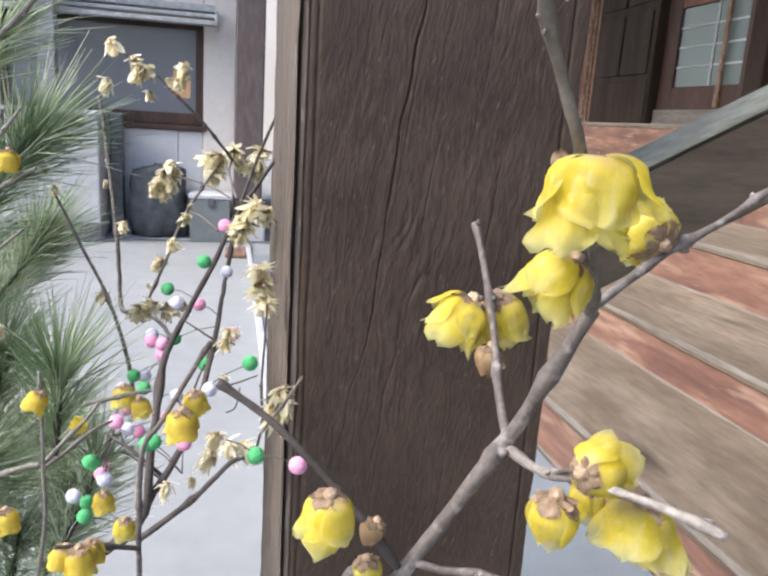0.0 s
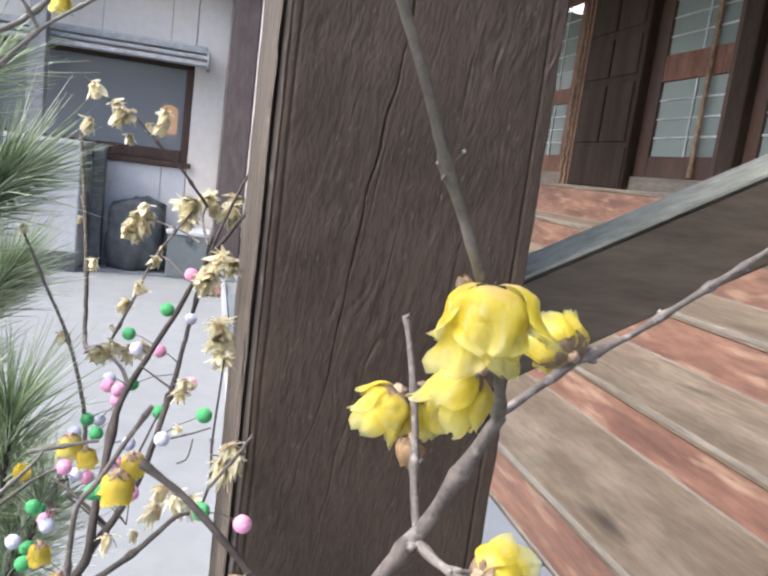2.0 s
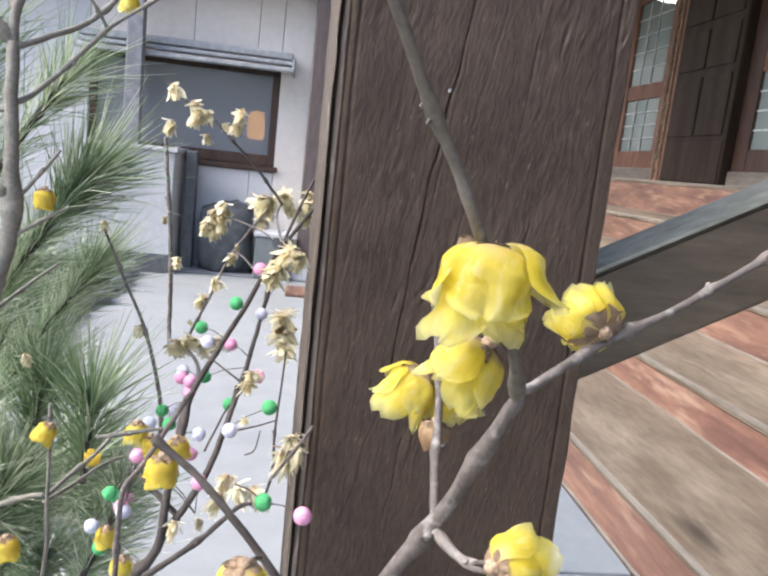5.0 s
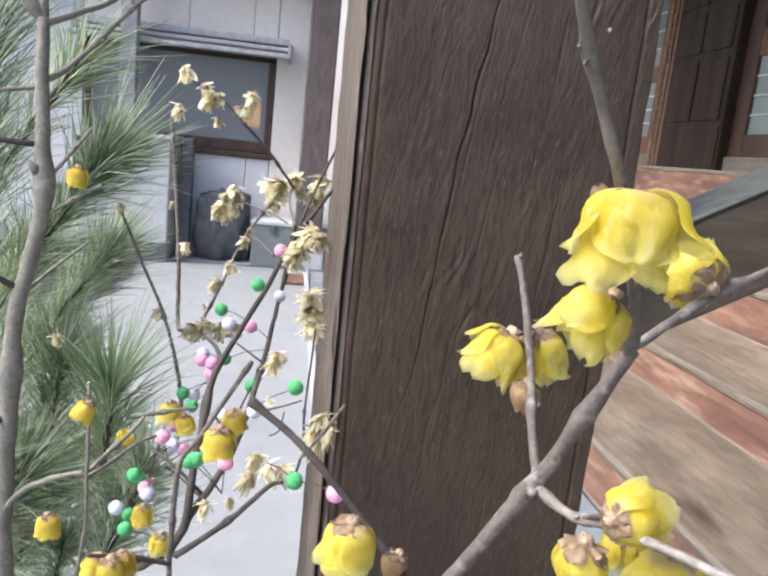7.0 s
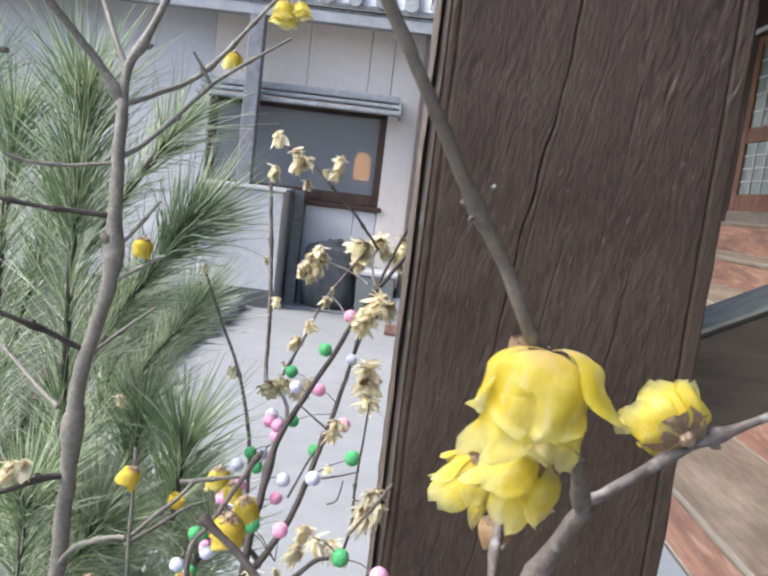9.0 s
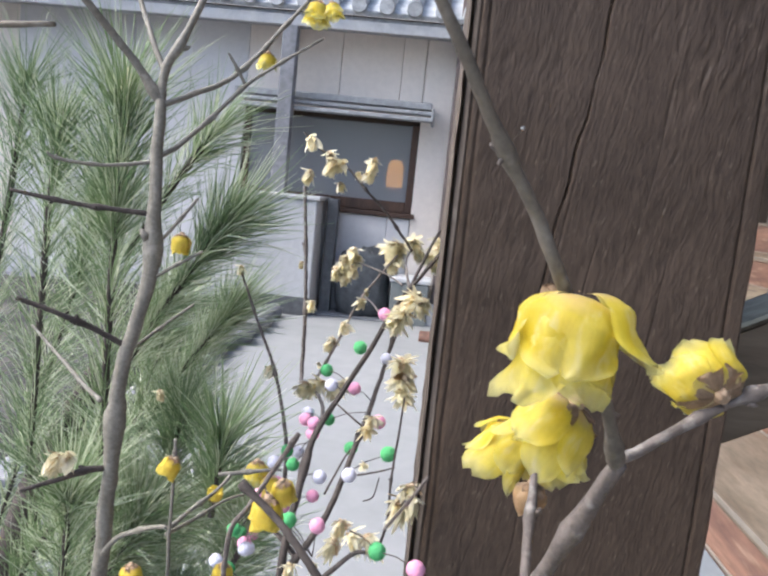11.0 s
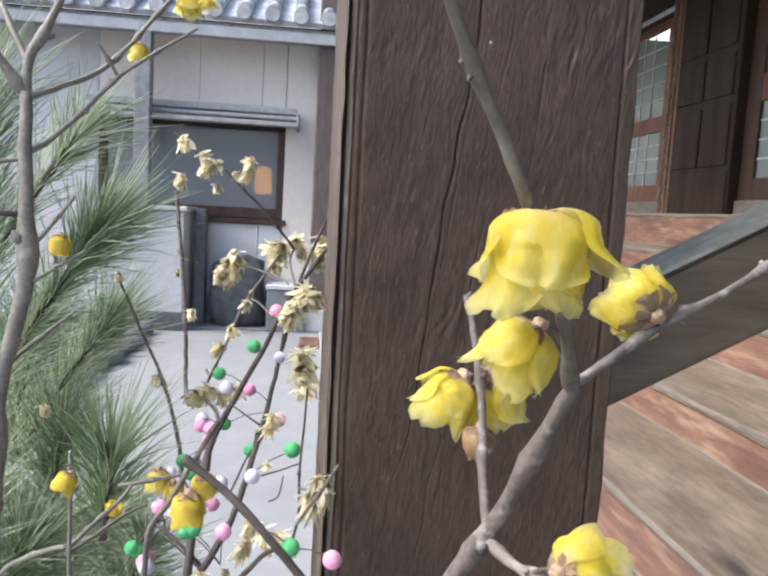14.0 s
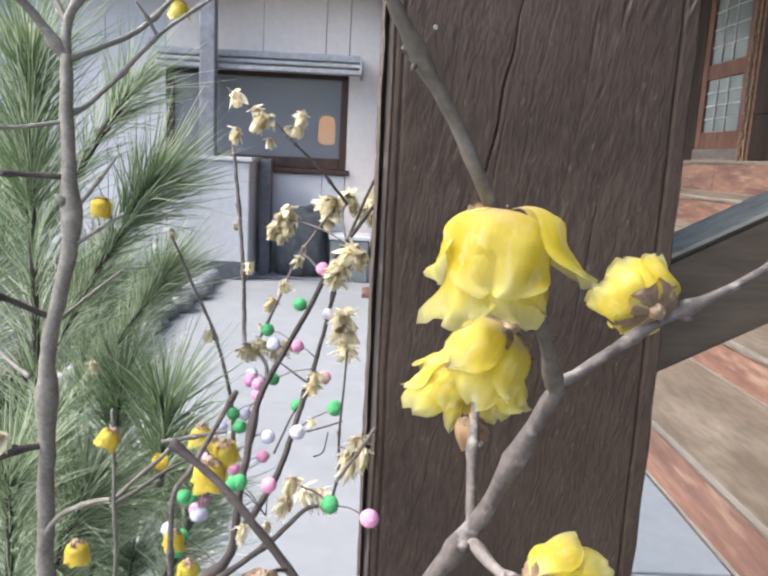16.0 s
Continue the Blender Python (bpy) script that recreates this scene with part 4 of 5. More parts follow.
# room behind the glass
tagged(part("wall_room", box((-6, HY + 2.4, 0), (0.2, HY + 2.5, 2.2)), M_DARKWOOD), "dark back wall of the room behind the window", "wall", kind="structure")
tagged(part("ceiling", box((-6, HY + 0.1, 2.16), (0.2, HY + 2.4, 2.2)), M_DARKWOOD), "dark ceiling of the room behind the window", "ceiling", kind="structure")
tagged(part("wall_room", box((0.1, HY + 0.1, 0), (0.2, HY + 2.4, 2.16)), M_DARKWOOD), "dark side wall of the room behind the window", "wall", kind="structure")
tagged(part("wall_room", box((-6, HY + 0.1, 0), (-5.9, HY + 2.4, 2.16)), M_DARKWOOD), "dark end wall of the room behind the window", "wall", kind="structure")
shelf = part("window_shelf", box((WX0 + 0.06, HY + 0.12, WZ0 + EYE - 0.03), (WX1 - 0.06, HY + 0.5, WZ0 + EYE + 0.03), 0.006), M_DOORWOOD)
tagged(shelf, "brown timber shelf inside the window", "shelf")


def lathe(profile, place, sides=20):
    bm = bmesh.new()
    rings = []
    for r, z in profile:
        rings.append([bm.verts.new((place[0] + r * math.cos(2 * math.pi * k / sides), place[1] + r * math.sin(2 * math.pi * k / sides), place[2] + z)) for k in range(sides)])
    for a, b in zip(rings, rings[1:]):
        for k in range(sides):
            bm.faces.new((a[k], a[(k + 1) % sides], b[(k + 1) % sides], b[k]))
    bm.faces.new(rings[0][::-1])
    bm.faces.new(rings[-1])
    return bm


SH = WZ0 + EYE + 0.0305
lan = thing("table_lamp", "small lamp with a warm orange shade on the window shelf", "lamp")
part("base", lathe([(0.055, 0), (0.06, 0.03), (0.055, 0.12), (0.03, 0.14), (0.02, 0.16)], (-0.36, HY + 0.22, SH)), M_CARVED, lan)
part("shade", lathe([(0.06, 0.16), (0.066, 0.2), (0.062, 0.32), (0.045, 0.36), (0.02, 0.37)], (-0.36, HY + 0.22, SH)), glow("orange_shade", (1.0, 0.45, 0.06), 1.7), lan, "orange shade")
# made-up lump whose colour stands for a pinkish reflection in the pane
pink_lump = part("reflection_lump", lumpy((-0.8, HY + 0.25, SH + 0.07), (0.2, 0.1, 0.09), 0.15, 5, SH), M_LILAC, None, "", True)
tagged(pink_lump, "lilac-pink lump added for the reflection low in the window", "cloth")
pot = thing("flower_pot", "reddish clay pot behind the window glass", "pot")
part("pot", lathe([(0.05, 0), (0.08, 0.1), (0.09, 0.14), (0.085, 0.16)], (-1.4, HY + 0.25, SH)), M_RISER, pot)

# slim grey pillar, dark corner column, block by the wall, things along its foot
pil = part("pillar", box((-1.2, HY - 0.34, 0.0), (-1.095, HY - 0.24, 1.1 + EYE), 0.008), M_PILLAR)
tagged(pil, "slim grey steel pillar under the eaves", "pillar", kind="structure")
col = thing("corner_column", "broad dark brown timber column at the house corner", "column", kind="structure")
part("shaft", box((0.02, HY - 0.28, 0.0), (0.215, HY - 0.03, 2.7), 0.012), M_COLUMN, col)
part("base", box((-0.01, HY - 0.31, 0.0), (0.245, HY - 0.0005, 0.16), 0.015), M_COUNTER, col, "grey stone base")
blk = thing("cement_counter", "low grey cement-faced counter against the house wall", "counter")
part("body", box((-1.38, 4.95, 0.0), (-0.83, HY - 0.021, 0.815), 0.01), M_COUNTER, blk)
part("top", box((-1.4, 4.93, 0.816), (-0.81, HY - 0.021, 0.845), 0.006), M_COUNTER, blk)
part("plinth", box((-1.39, 4.94, 0.0), (-0.825, 4.949, 0.13), 0.003), M_DARKGREY, blk)
downpipe = part("dark_post", box((-0.8, 5.2, 0.0), (-0.72, 5.3, 0.84), 0.01), M_DARKGREY)
tagged(downpipe, "dark grey upright post beside the counter", "post")
heap = thing("covered_heap", "dark heap under a plastic sheet by the house wall", "covered heap")
part("sheet", lumpy((-0.5, 5.23, 0.24), (0.2, 0.12, 0.26), 0.2, 3), M_SHEET, heap, "", True)
crate = thing("storage_box", "low grey-green storage box with a pale lid by the house wall", "storage box")
part("body", box((-0.27, 5.06, 0.0), (0.0, 5.35, 0.3), 0.008), M_BOXGREY, crate)
part("lid", box((-0.28, 5.05, 0.301), (0.01, 5.36, 0.33), 0.006), M_COUNTER, crate)
part("latch", box((-0.15, 5.044, 0.25), (-0.11, 5.0595, 0.305), 0.003), M_DARKGREY, crate)
apron = part("pavement", box((-6.0, 5.07, 0.0), (0.4, HY - 0.021, 0.012), 0.004), M_PILLAR)
tagged(apron, "grey concrete strip along the foot of the house", "pavement", kind="structure")
mat = part("doormat", box((-0.03, 4.5, 0.0), (0.1, 4.78, 0.025), 0.008), M_RISER)
tagged(mat, "small reddish-brown mat on the pale yard", "mat")
# far plain wall that closes the yard, beyond the corner column
far = part("wall_far", box((-14, 15.0, 0), (14, 15.2, 5.0)), M_WALL)
tagged(far, "plain pale wall far behind the yard", "wall", kind="structure")
lw = part("wall_west", box((-9.2, -8, 0), (-9.0, 15, 3.2)), M_WALL)
tagged(lw, "plain pale yard wall", "wall", kind="structure")

# ---- wintersweet branch close to the lens ----
near = thing("wintersweet_branch", "grey-brown wintersweet branch with waxy yellow bell flowers", "flowering branch")
stem_pts = [(-0.03, 0.15, -0.9), (-0.025, 0.14, -0.5), (-0.0032, 0.1220, -0.1296), (0.0071, 0.1180, -0.0983), (0.0119, 0.1170, -0.0897), (0.0270, 0.1137, -0.0634), (0.0324, 0.1105, -0.0500), (0.0369, 0.1066, -0.0370)]
twig(near, stem_pts, 0.0016, 0.00118, M_BARK, "main_stem", (-0.93, 0.965, -0.985), 14)
up_pts = [(0.0366, 0.1068, -0.0375), (0.0310, 0.0985, -0.0255), (0.0224, 0.0902, -0.0108), (0.0187, 0.0885, -0.004), (0.0137, 0.0846, 0.0029), (0.0088, 0.0793, 0.0104), (0.0023, 0.0745, 0.0206), (-0.0035, 0.0680, 0.0304)]
twig(near, up_pts, 0.00092, 0.00058, M_BARK_OLIVE, "upright_twig", (-0.03, -0.07, -0.595), 14)
twig(near, [(0.0137, 0.0846, 0.0029), (0.0127, 0.0842, 0.003), (0.0122, 0.084, 0.0034)], 0.0005, 0.0003, M_BARK, "leaf_scar", (), 8)
twig(near, [(0.0142, 0.0848, 0.0022), (0.0134, 0.0843, 0.0017), (0.0133, 0.0843, 0.0012)], 0.0004, 0.0002, M_BARK, "leaf_scar", (), 8)
twig(near, [(0.0376, 0.1080, -0.0366), (0.0398, 0.1095, -0.0363), (0.0455, 0.1110, -0.0325), (0.0525, 0.1128, -0.0285), (0.0645, 0.1145, -0.0225), (0.079, 0.116, -0.0132), (0.095, 0.118, -0.003), (0.125, 0.122, 0.017)], 0.00085, 0.0005, M_BARK, "right_twig", (-0.12, 0.2, -0.21, 0.36, 0.47, -0.48, 0.57, 0.7), 12)
twig(near, [(0.0275, 0.1140, -0.0625), (0.0280, 0.1210, -0.0568), (0.0296, 0.1320, -0.0447), (0.0287, 0.1435, -0.0285)], 0.0009, 0.00065, M_BARK, "thin_twig", (0.3, 0.62, 0.97), 12)
twig(near, [(0.0258, 0.1146, -0.0634), (0.0274, 0.1128, -0.0640), (0.0307, 0.1065, -0.0651), (0.0337, 0.1000, -0.0634), (0.0378, 0.0925, -0.0621), (0.0416, 0.0855, -0.0613), (0.0439, 0.0805, -0.0612), (0.0454, 0.0790, -0.0615)], 0.00075, 0.00068, M_BARK_PALE, "low_twig", (0.12, 0.3, 0.9), 12)
twig(near, [(0.0102, 0.1170, -0.0895), (0.0034, 0.1190, -0.0803), (-0.0055, 0.1230, -0.0707), (-0.0143, 0.1270, -0.0631), (-0.0227, 0.1291, -0.0571)], 0.0008, 0.00068, M_BARK_DARK, "left_twig", (0.1, 0.97), 12)
twig(near, [(0.0134, 0.1160, -0.0881), (0.0172, 0.1130, -0.0877), (0.0236, 0.1080, -0.0860), (0.0311, 0.1020, -0.0856)], 0.0008, 0.0006, M_BARK, "low_twig", (0.5,), 8)

flower(near, (0.0243, 0.0885, -0.0116), (-0.1, -0.1, -1), 0.0130, 3, n=7, opening=0.1, spin=-0.1, width=0.58, belly=0.42, odd={0: 0.38, 3: 0.12}, calyx=0.012, reach=0, crumple=2.0, label="large open waxy yellow flower")
flower(near, (0.0510, 0.1112, -0.0268), (-0.28, 0.85, 0.32), 0.0091, 8, n=7, opening=0.1, spin=0.2, width=0.58, calyx=0.26, belly=0.56, reach=0.3, stalk=(0.0522, 0.1118, -0.0285), label="half-open yellow flower with brown scales")
flower(near, (0.0276, 0.0972, -0.0268), (-0.5, 0.05, -0.85), 0.0102, 12, n=7, opening=0.1, spin=1.1, width=0.5, belly=0.42, calyx=0.22, reach=0.3, odd={2: 0.2}, stalk=(0.0345, 0.103, -0.0295))
flower(near, (0.0272, 0.1365, -0.0430), (-0.55, -0.1, -0.85), 0.0110, 17, n=7, opening=0.08, spin=0.4, width=0.5, belly=0.44, calyx=0.28, odd={2: 0.4}, stalk=(0.0284, 0.1345, -0.0425))
flower(near, (0.0325, 0.1378, -0.0425), (0.3, 0.1, -0.95), 0.0112, 23, n=7, opening=0.06, spin=0.9, width=0.5, belly=0.44, calyx=0.28, stalk=(0.0288, 0.1345, -0.0425))
bud(near, (0.0292, 0.1295, -0.0505), (-0.1, 0, -1), 0.0056, 5, M_BUDTAN, "round tan-brown bud")
flower(near, (0.0328, 0.0965, -0.0606), (0.88, 0.4, -0.1), 0.0096, 29, n=7, opening=0.1, spin=0.4, width=0.54, belly=0.42, calyx=0.24, reach=0.2, stalk=(0.0318, 0.1030, -0.0640))
flower(near, (0.0414, 0.1080, -0.0694), (0.1, 0.25, -0.95), 0.0072, 30, n=6, opening=0.2, spin=0.4, width=0.5, belly=0.4, calyx=0.24)
bud(near, (0.0314, 0.1005, -0.0666), (-0.08, 0, -1), 0.0084, 7, None, "closed yellow bud with brown scales")
flower(near, (0.0466, 0.1005, -0.0690), (0.2, 0.12, -0.97), 0.0122, 35, n=7, opening=0.4, spin=0.3, width=0.52, belly=0.42, calyx=0.2, odd={4: 0.4, 3: 0.3}, stalk=(0.0411, 0.0935, -0.0636))
flower(near, (-0.0040, 0.1110, -0.0704), (-0.1, 0.05, -1), 0.0090, 41, n=6, opening=0.06, spin=0.2, width=0.62, belly=0.46, calyx=0.26, label="yellow flower under the side twig", stalk=(-0.0014, 0.1190, -0.0741))
bud(near, (0.0059, 0.1180, -0.0800), (-0.3, 0, -1), 0.0046, 9, M_BUDTAN, "small tan-brown bud")
bud(near, (0.0044, 0.1180, -0.0877), (0.1, 0, -1), 0.0052, 11, None, "small yellow bud")
twig(near, [(0.0137, 0.0846, 0.0029), (0.0144, 0.0839, 0.0039), (0.0151, 0.0832, 0.0049)], 0.00003, 0.00002, M_BARK_OLIVE, "bud_stalk", (), 6)
bud(near, (0.0151, 0.0832, 0.0049), (0.3, 0, 1), 0.00042, 21, M_COUNTER, "tiny white bud scale")
twig(near, [(-0.0035, 0.068, 0.0304), (-0.0163, 0.0800, 0.0356), (-0.0302, 0.0900, 0.0353), (-0.0454, 0.1000, 0.0319), (-0.0603, 0.1050, 0.0311)], 0.0007, 0.0005, M_BARK_OLIVE, "top_twig", (0.9,), 10)
for n, p in enumerate(((-0.0612, 0.1050, 0.0314), (-0.0567, 0.1040, 0.0312), (-0.0510, 0.1020, 0.0317), (-0.0461, 0.1000, 0.0314))):
    flower(near, p, (0.03, 0, -1), 0.0088, 81 + n, n=6, opening=0.0, spin=n, width=0.42, belly=0.3, calyx=0.22)
side = thing("bare_branch", "thin bare grey wintersweet branch reaching in from the side", "branch")
twig(side, [(-0.3, 0.2, -0.9), (-0.27, 0.19, -0.5), (-0.1910, 0.1500, -0.0645), (-0.1313, 0.1300, -0.0106), (-0.0910, 0.1180, 0.0110), (-0.0670, 0.1120, 0.0155), (-0.0632, 0.1110, 0.0158), (-0.0582, 0.1100, 0.0158), (-0.0499, 0.1090, 0.0163)], 0.0011, 0.0004, M_BARK_OLIVE, "stem", (0.93, 0.965), 10)
bud(near, (0.0225, 0.0945, -0.0142), (-0.3, 0, 0.9), 0.0024, 13, M_CALYX, "small red-brown bud")

# ---- wintersweet shrub with a pale trunk ----
shrub = thing("wintersweet_shrub", "grey-barked wintersweet shrub with few yellow flowers and buds", "shrub")
B = M_BARK_SHRUB
trunk_pts = [(-0.16, 0.335, -0.9), (-0.155, 0.335, -0.5), (-0.1430, 0.3350, -0.2436), (-0.1417, 0.3370, -0.1861), (-0.1401, 0.3410, -0.1138), (-0.1348, 0.3450, -0.0782), (-0.1298, 0.3480, -0.0520), (-0.1315, 0.3520, -0.0241), (-0.1336, 0.3560, 0.0063), (-0.1349, 0.3600, 0.0322)]
twig(shrub, trunk_pts, 0.0045, 0.0028, M_BARK_SHRUB, "trunk", (0.72, 0.84, 0.93), 16)
twig(shrub, [(-0.1349, 0.3600, 0.0310), (-0.1460, 0.3580, 0.0468), (-0.1557, 0.3520, 0.0590), (-0.1657, 0.3400, 0.0731), (-0.1788, 0.3300, 0.0931)], 0.0022, 0.0017, M_BARK_SHRUB, "limb", (0.1,))
twig(shrub, [(-0.1349, 0.3600, 0.0310), (-0.1345, 0.3630, 0.0489), (-0.1295, 0.3660, 0.0605), (-0.1223, 0.3700, 0.0796), (-0.1124, 0.3800, 0.1093)], 0.0024, 0.0016, M_BARK_SHRUB, "limb", (0.35,))
twig(shrub, [(-0.1354, 0.3630, 0.0470), (-0.1453, 0.3700, 0.0633), (-0.1559, 0.3800, 0.0814), (-0.1670, 0.3900, 0.1048)], 0.0016, 0.0012, M_BARK_SHRUB, "limb")
twig(shrub, [(-0.1330, 0.3600, 0.0305), (-0.1237, 0.3750, 0.0385), (-0.1109, 0.3900, 0.0493), (-0.1010, 0.4050, 0.0647), (-0.0930, 0.4200, 0.0820), (-0.0812, 0.4400, 0.1061)], 0.0016, 0.001, B, "twig", (0.45, 0.62, 0.8))
twig(shrub, [(-0.1326, 0.3560, 0.0048), (-0.1264, 0.3650, 0.0113), (-0.1146, 0.3800, 0.0288), (-0.1017, 0.3950, 0.0486), (-0.0847, 0.4100, 0.0661), (-0.0684, 0.4250, 0.0817)], 0.0015, 0.0007, B, "twig", (0.3, 0.5, 0.75))
twig(shrub, [(-0.1030, 0.3950, 0.0480), (-0.1066, 0.3920, 0.0551), (-0.1118, 0.3900, 0.0629)], 0.0009, 0.0007, B, "twig", (0.5,))
twig(shrub, [(-0.1348, 0.3560, 0.0020), (-0.1486, 0.3500, -0.0012), (-0.1612, 0.3420, -0.0025), (-0.1735, 0.3350, -0.0012), (-0.1765, 0.3320, 0.0011)], 0.0011, 0.0006, B, "twig", (0.6, 0.9))
twig(shrub, [(-0.1332, 0.3520, -0.0237), (-0.1479, 0.3450, -0.0229), (-0.1630, 0.3380, -0.0221), (-0.1791, 0.3300, -0.0194), (-0.1894, 0.3250, -0.0178)], 0.0015, 0.0008, M_BARK_DARK, "twig", (0.4, 0.7))
twig(shrub, [(-0.1373, 0.3440, -0.0897), (-0.1502, 0.3350, -0.0808), (-0.1616, 0.3250, -0.0735), (-0.1782, 0.3150, -0.0656)], 0.0016, 0.0011, M_BARK_DARK, "twig", (0.5,))
twig(shrub, [(-0.1488, 0.3410, -0.1182), (-0.1648, 0.3500, -0.1111), (-0.1818, 0.3600, -0.1025), (-0.2021, 0.3700, -0.0911)], 0.0014, 0.0008, B, "twig")
twig(shrub, [(-0.1418, 0.3390, -0.1511), (-0.1496, 0.3300, -0.1500), (-0.1584, 0.3200, -0.1523), (-0.1706, 0.3100, -0.1550)], 0.0017, 0.001, M_BARK_DARK, "twig", (0.3,))
twig(shrub, [(-0.1304, 0.3500, -0.0404), (-0.1223, 0.3520, -0.0302), (-0.1112, 0.3550, -0.0138)], 0.001, 0.0007, B, "twig", (0.6,))
twig(shrub, [(-0.1289, 0.3480, -0.0554), (-0.1171, 0.3460, -0.0471), (-0.1026, 0.3420, -0.0385)], 0.001, 0.0007, B, "twig", (0.5,))
twig(shrub, [(-0.1365, 0.3450, -0.0915), (-0.1324, 0.3700, -0.0846), (-0.1213, 0.3900, -0.0734)], 0.001, 0.0007, B, "twig", (0.5,))
twig(shrub, [(-0.1435, 0.3370, -0.1989), (-0.1302, 0.3250, -0.1805), (-0.1120, 0.3100, -0.1657), (-0.0964, 0.3000, -0.1574)], 0.0014, 0.001, B, "twig", (0.7,))
twig(shrub, [(-0.1191, 0.3300, -0.2769), (-0.1054, 0.3200, -0.2279), (-0.0966, 0.3050, -0.1870), (-0.0951, 0.3000, -0.1639), (-0.0948, 0.3000, -0.1418), (-0.0950, 0.3000, -0.1168)], 0.001, 0.0007, B, "twig", (0.4, 0.95))
twig(shrub, [(-0.0959, 0.3000, -0.1584), (-0.0910, 0.3100, -0.1547), (-0.0831, 0.3300, -0.1508), (-0.0788, 0.3350, -0.1451)], 0.0011, 0.0008, B, "twig", (0.5,))
twig(shrub, [(-0.0962, 0.3000, -0.1607), (-0.0911, 0.3200, -0.1627), (-0.0825, 0.3400, -0.1610), (-0.0751, 0.3500, -0.1607)], 0.0010, 0.0007, B, "twig", (0.5,))
twig(shrub, [(-0.0846, 0.3350, -0.1456), (-0.0694, 0.3400, -0.1437), (-0.0560, 0.3450, -0.1431)], 0.0011, 0.0008, B, "twig", (0.5,))
# a nearer side shoot with the deep yellow flower
twig(shrub, [(-0.0506, 0.2350, -0.2180), (-0.0477, 0.2200, -0.1592), (-0.0470, 0.2150, -0.1383), (-0.0455, 0.2120, -0.1111), (-0.0396, 0.2100, -0.1000), (-0.0318, 0.2080, -0.0855), (-0.0256, 0.2050, -0.0738)], 0.00095, 0.0007, M_BARK, "side_shoot", (0.6, 0.97), 12)
twig(shrub, [(-0.0470, 0.2160, -0.1458), (-0.0519, 0.2140, -0.1438), (-0.0611, 0.2100, -0.1401), (-0.0696, 0.2050, -0.1367)], 0.0009, 0.0006, M_BARK_DARK, "twig", (0.4,))
flower(shrub, (-0.0336, 0.2085, -0.0957), (-0.02, -0.1, -1), 0.0102, 51, M_PETAL_DEEP, n=7, opening=0.05, spin=0.3, width=0.6, calyx=0.32, label="deep yellow bell flower", stalk=(-0.0353, 0.2090, -0.0927))
flower(shrub, (-0.0306, 0.2120, -0.0917), (0.2, 0.2, -1), 0.0076, 52, M_PETAL_DEEP, n=6, opening=0.05, width=0.6, calyx=0.32)
flower(shrub, (-0.0629, 0.2050, -0.1372), (0.05, -0.1, -1), 0.0092, 53, M_PETAL_DEEP, n=7, opening=0.1, width=0.6, calyx=0.32)
flower(shrub, (-0.0678, 0.2120, -0.1409), (-0.3, 0.1, -1), 0.0078, 54, M_PETAL_DEEP, n=7, opening=0.1, width=0.6, calyx=0.32)
flower(shrub, (-0.0608, 0.2100, -0.1384), (0.2, 0.1, -1), 0.0076, 58, M_PETAL_DEEP, n=7, opening=0.1, width=0.6, calyx=0.32)
flower(shrub, (-0.0945, 0.3000, -0.1254), (-0.4, -0.1, -0.8), 0.0097, 55, M_PETAL_DEEP, n=6, opening=0.05, width=0.6, calyx=0.32)
flower(shrub, (-0.0917, 0.3550, -0.1690), (0.05, 0, 1), 0.0088, 56, M_PETAL_DEEP, n=6, opening=-0.1, width=0.6, calyx=0.3)
flower(shrub, (-0.0695, 0.3500, -0.1424), (0.05, -0.1, -1), 0.0122, 57, M_PETAL, n=7, opening=0.15, width=0.55, calyx=0.32)
flower(shrub, (-0.0617, 0.3450, -0.1469), (0.15, -0.1, -1), 0.0099, 59, M_PETAL_DEEP, n=7, opening=0.1, width=0.6, calyx=0.32)
flower(shrub, (-0.1139, 0.3440, -0.0315), (0, -0.2, -1), 0.0102, 60, M_PETAL_DEEP, n=7, opening=-0.1, width=0.62, calyx=0.32, label="round yellow bud against the pine")
flower(shrub, (-0.0982, 0.4200, 0.0700), (0, -0.1, -1), 0.0105, 61, M_PETAL, n=7, opening=0.2, width=0.55, calyx=0.32)
flower(shrub, (-0.0754, 0.4400, 0.1053), (-0.1, -0.1, -1), 0.0139, 62, M_PETAL, n=8, opening=0.3, width=0.55, calyx=0.32)
flower(shrub, (-0.0683, 0.4400, 0.1052), (0.3, -0.1, -1), 0.0105, 63, M_PETAL, n=8, opening=0.3, width=0.5, calyx=0.32)
flower(shrub, (-0.0631, 0.3000, -0.1850), (0, 0, -1), 0.0101, 64, M_PETAL, n=6, opening=0.1, width=0.6, calyx=0.32)
flower(shrub, (-0.0748, 0.3200, -0.1826), (0, 0, -1), 0.0097, 65, M_PETAL_DEEP, n=6, opening=0.1, width=0.6, calyx=0.32)
flower(shrub, (-0.1076, 0.2900, -0.1718), (0.1, 0, -1), 0.0105, 66, M_PETAL_DEEP, n=6, opening=0.1, width=0.6, calyx=0.32)
withered(shrub, (-0.1610, 0.3250, -0.1463), 0.015, 3)
withered(shrub, (-0.1568, 0.3280, -0.1458), 0.014, 4)
withered(shrub, (-0.1299, 0.3700, -0.1206), 0.009, 5)

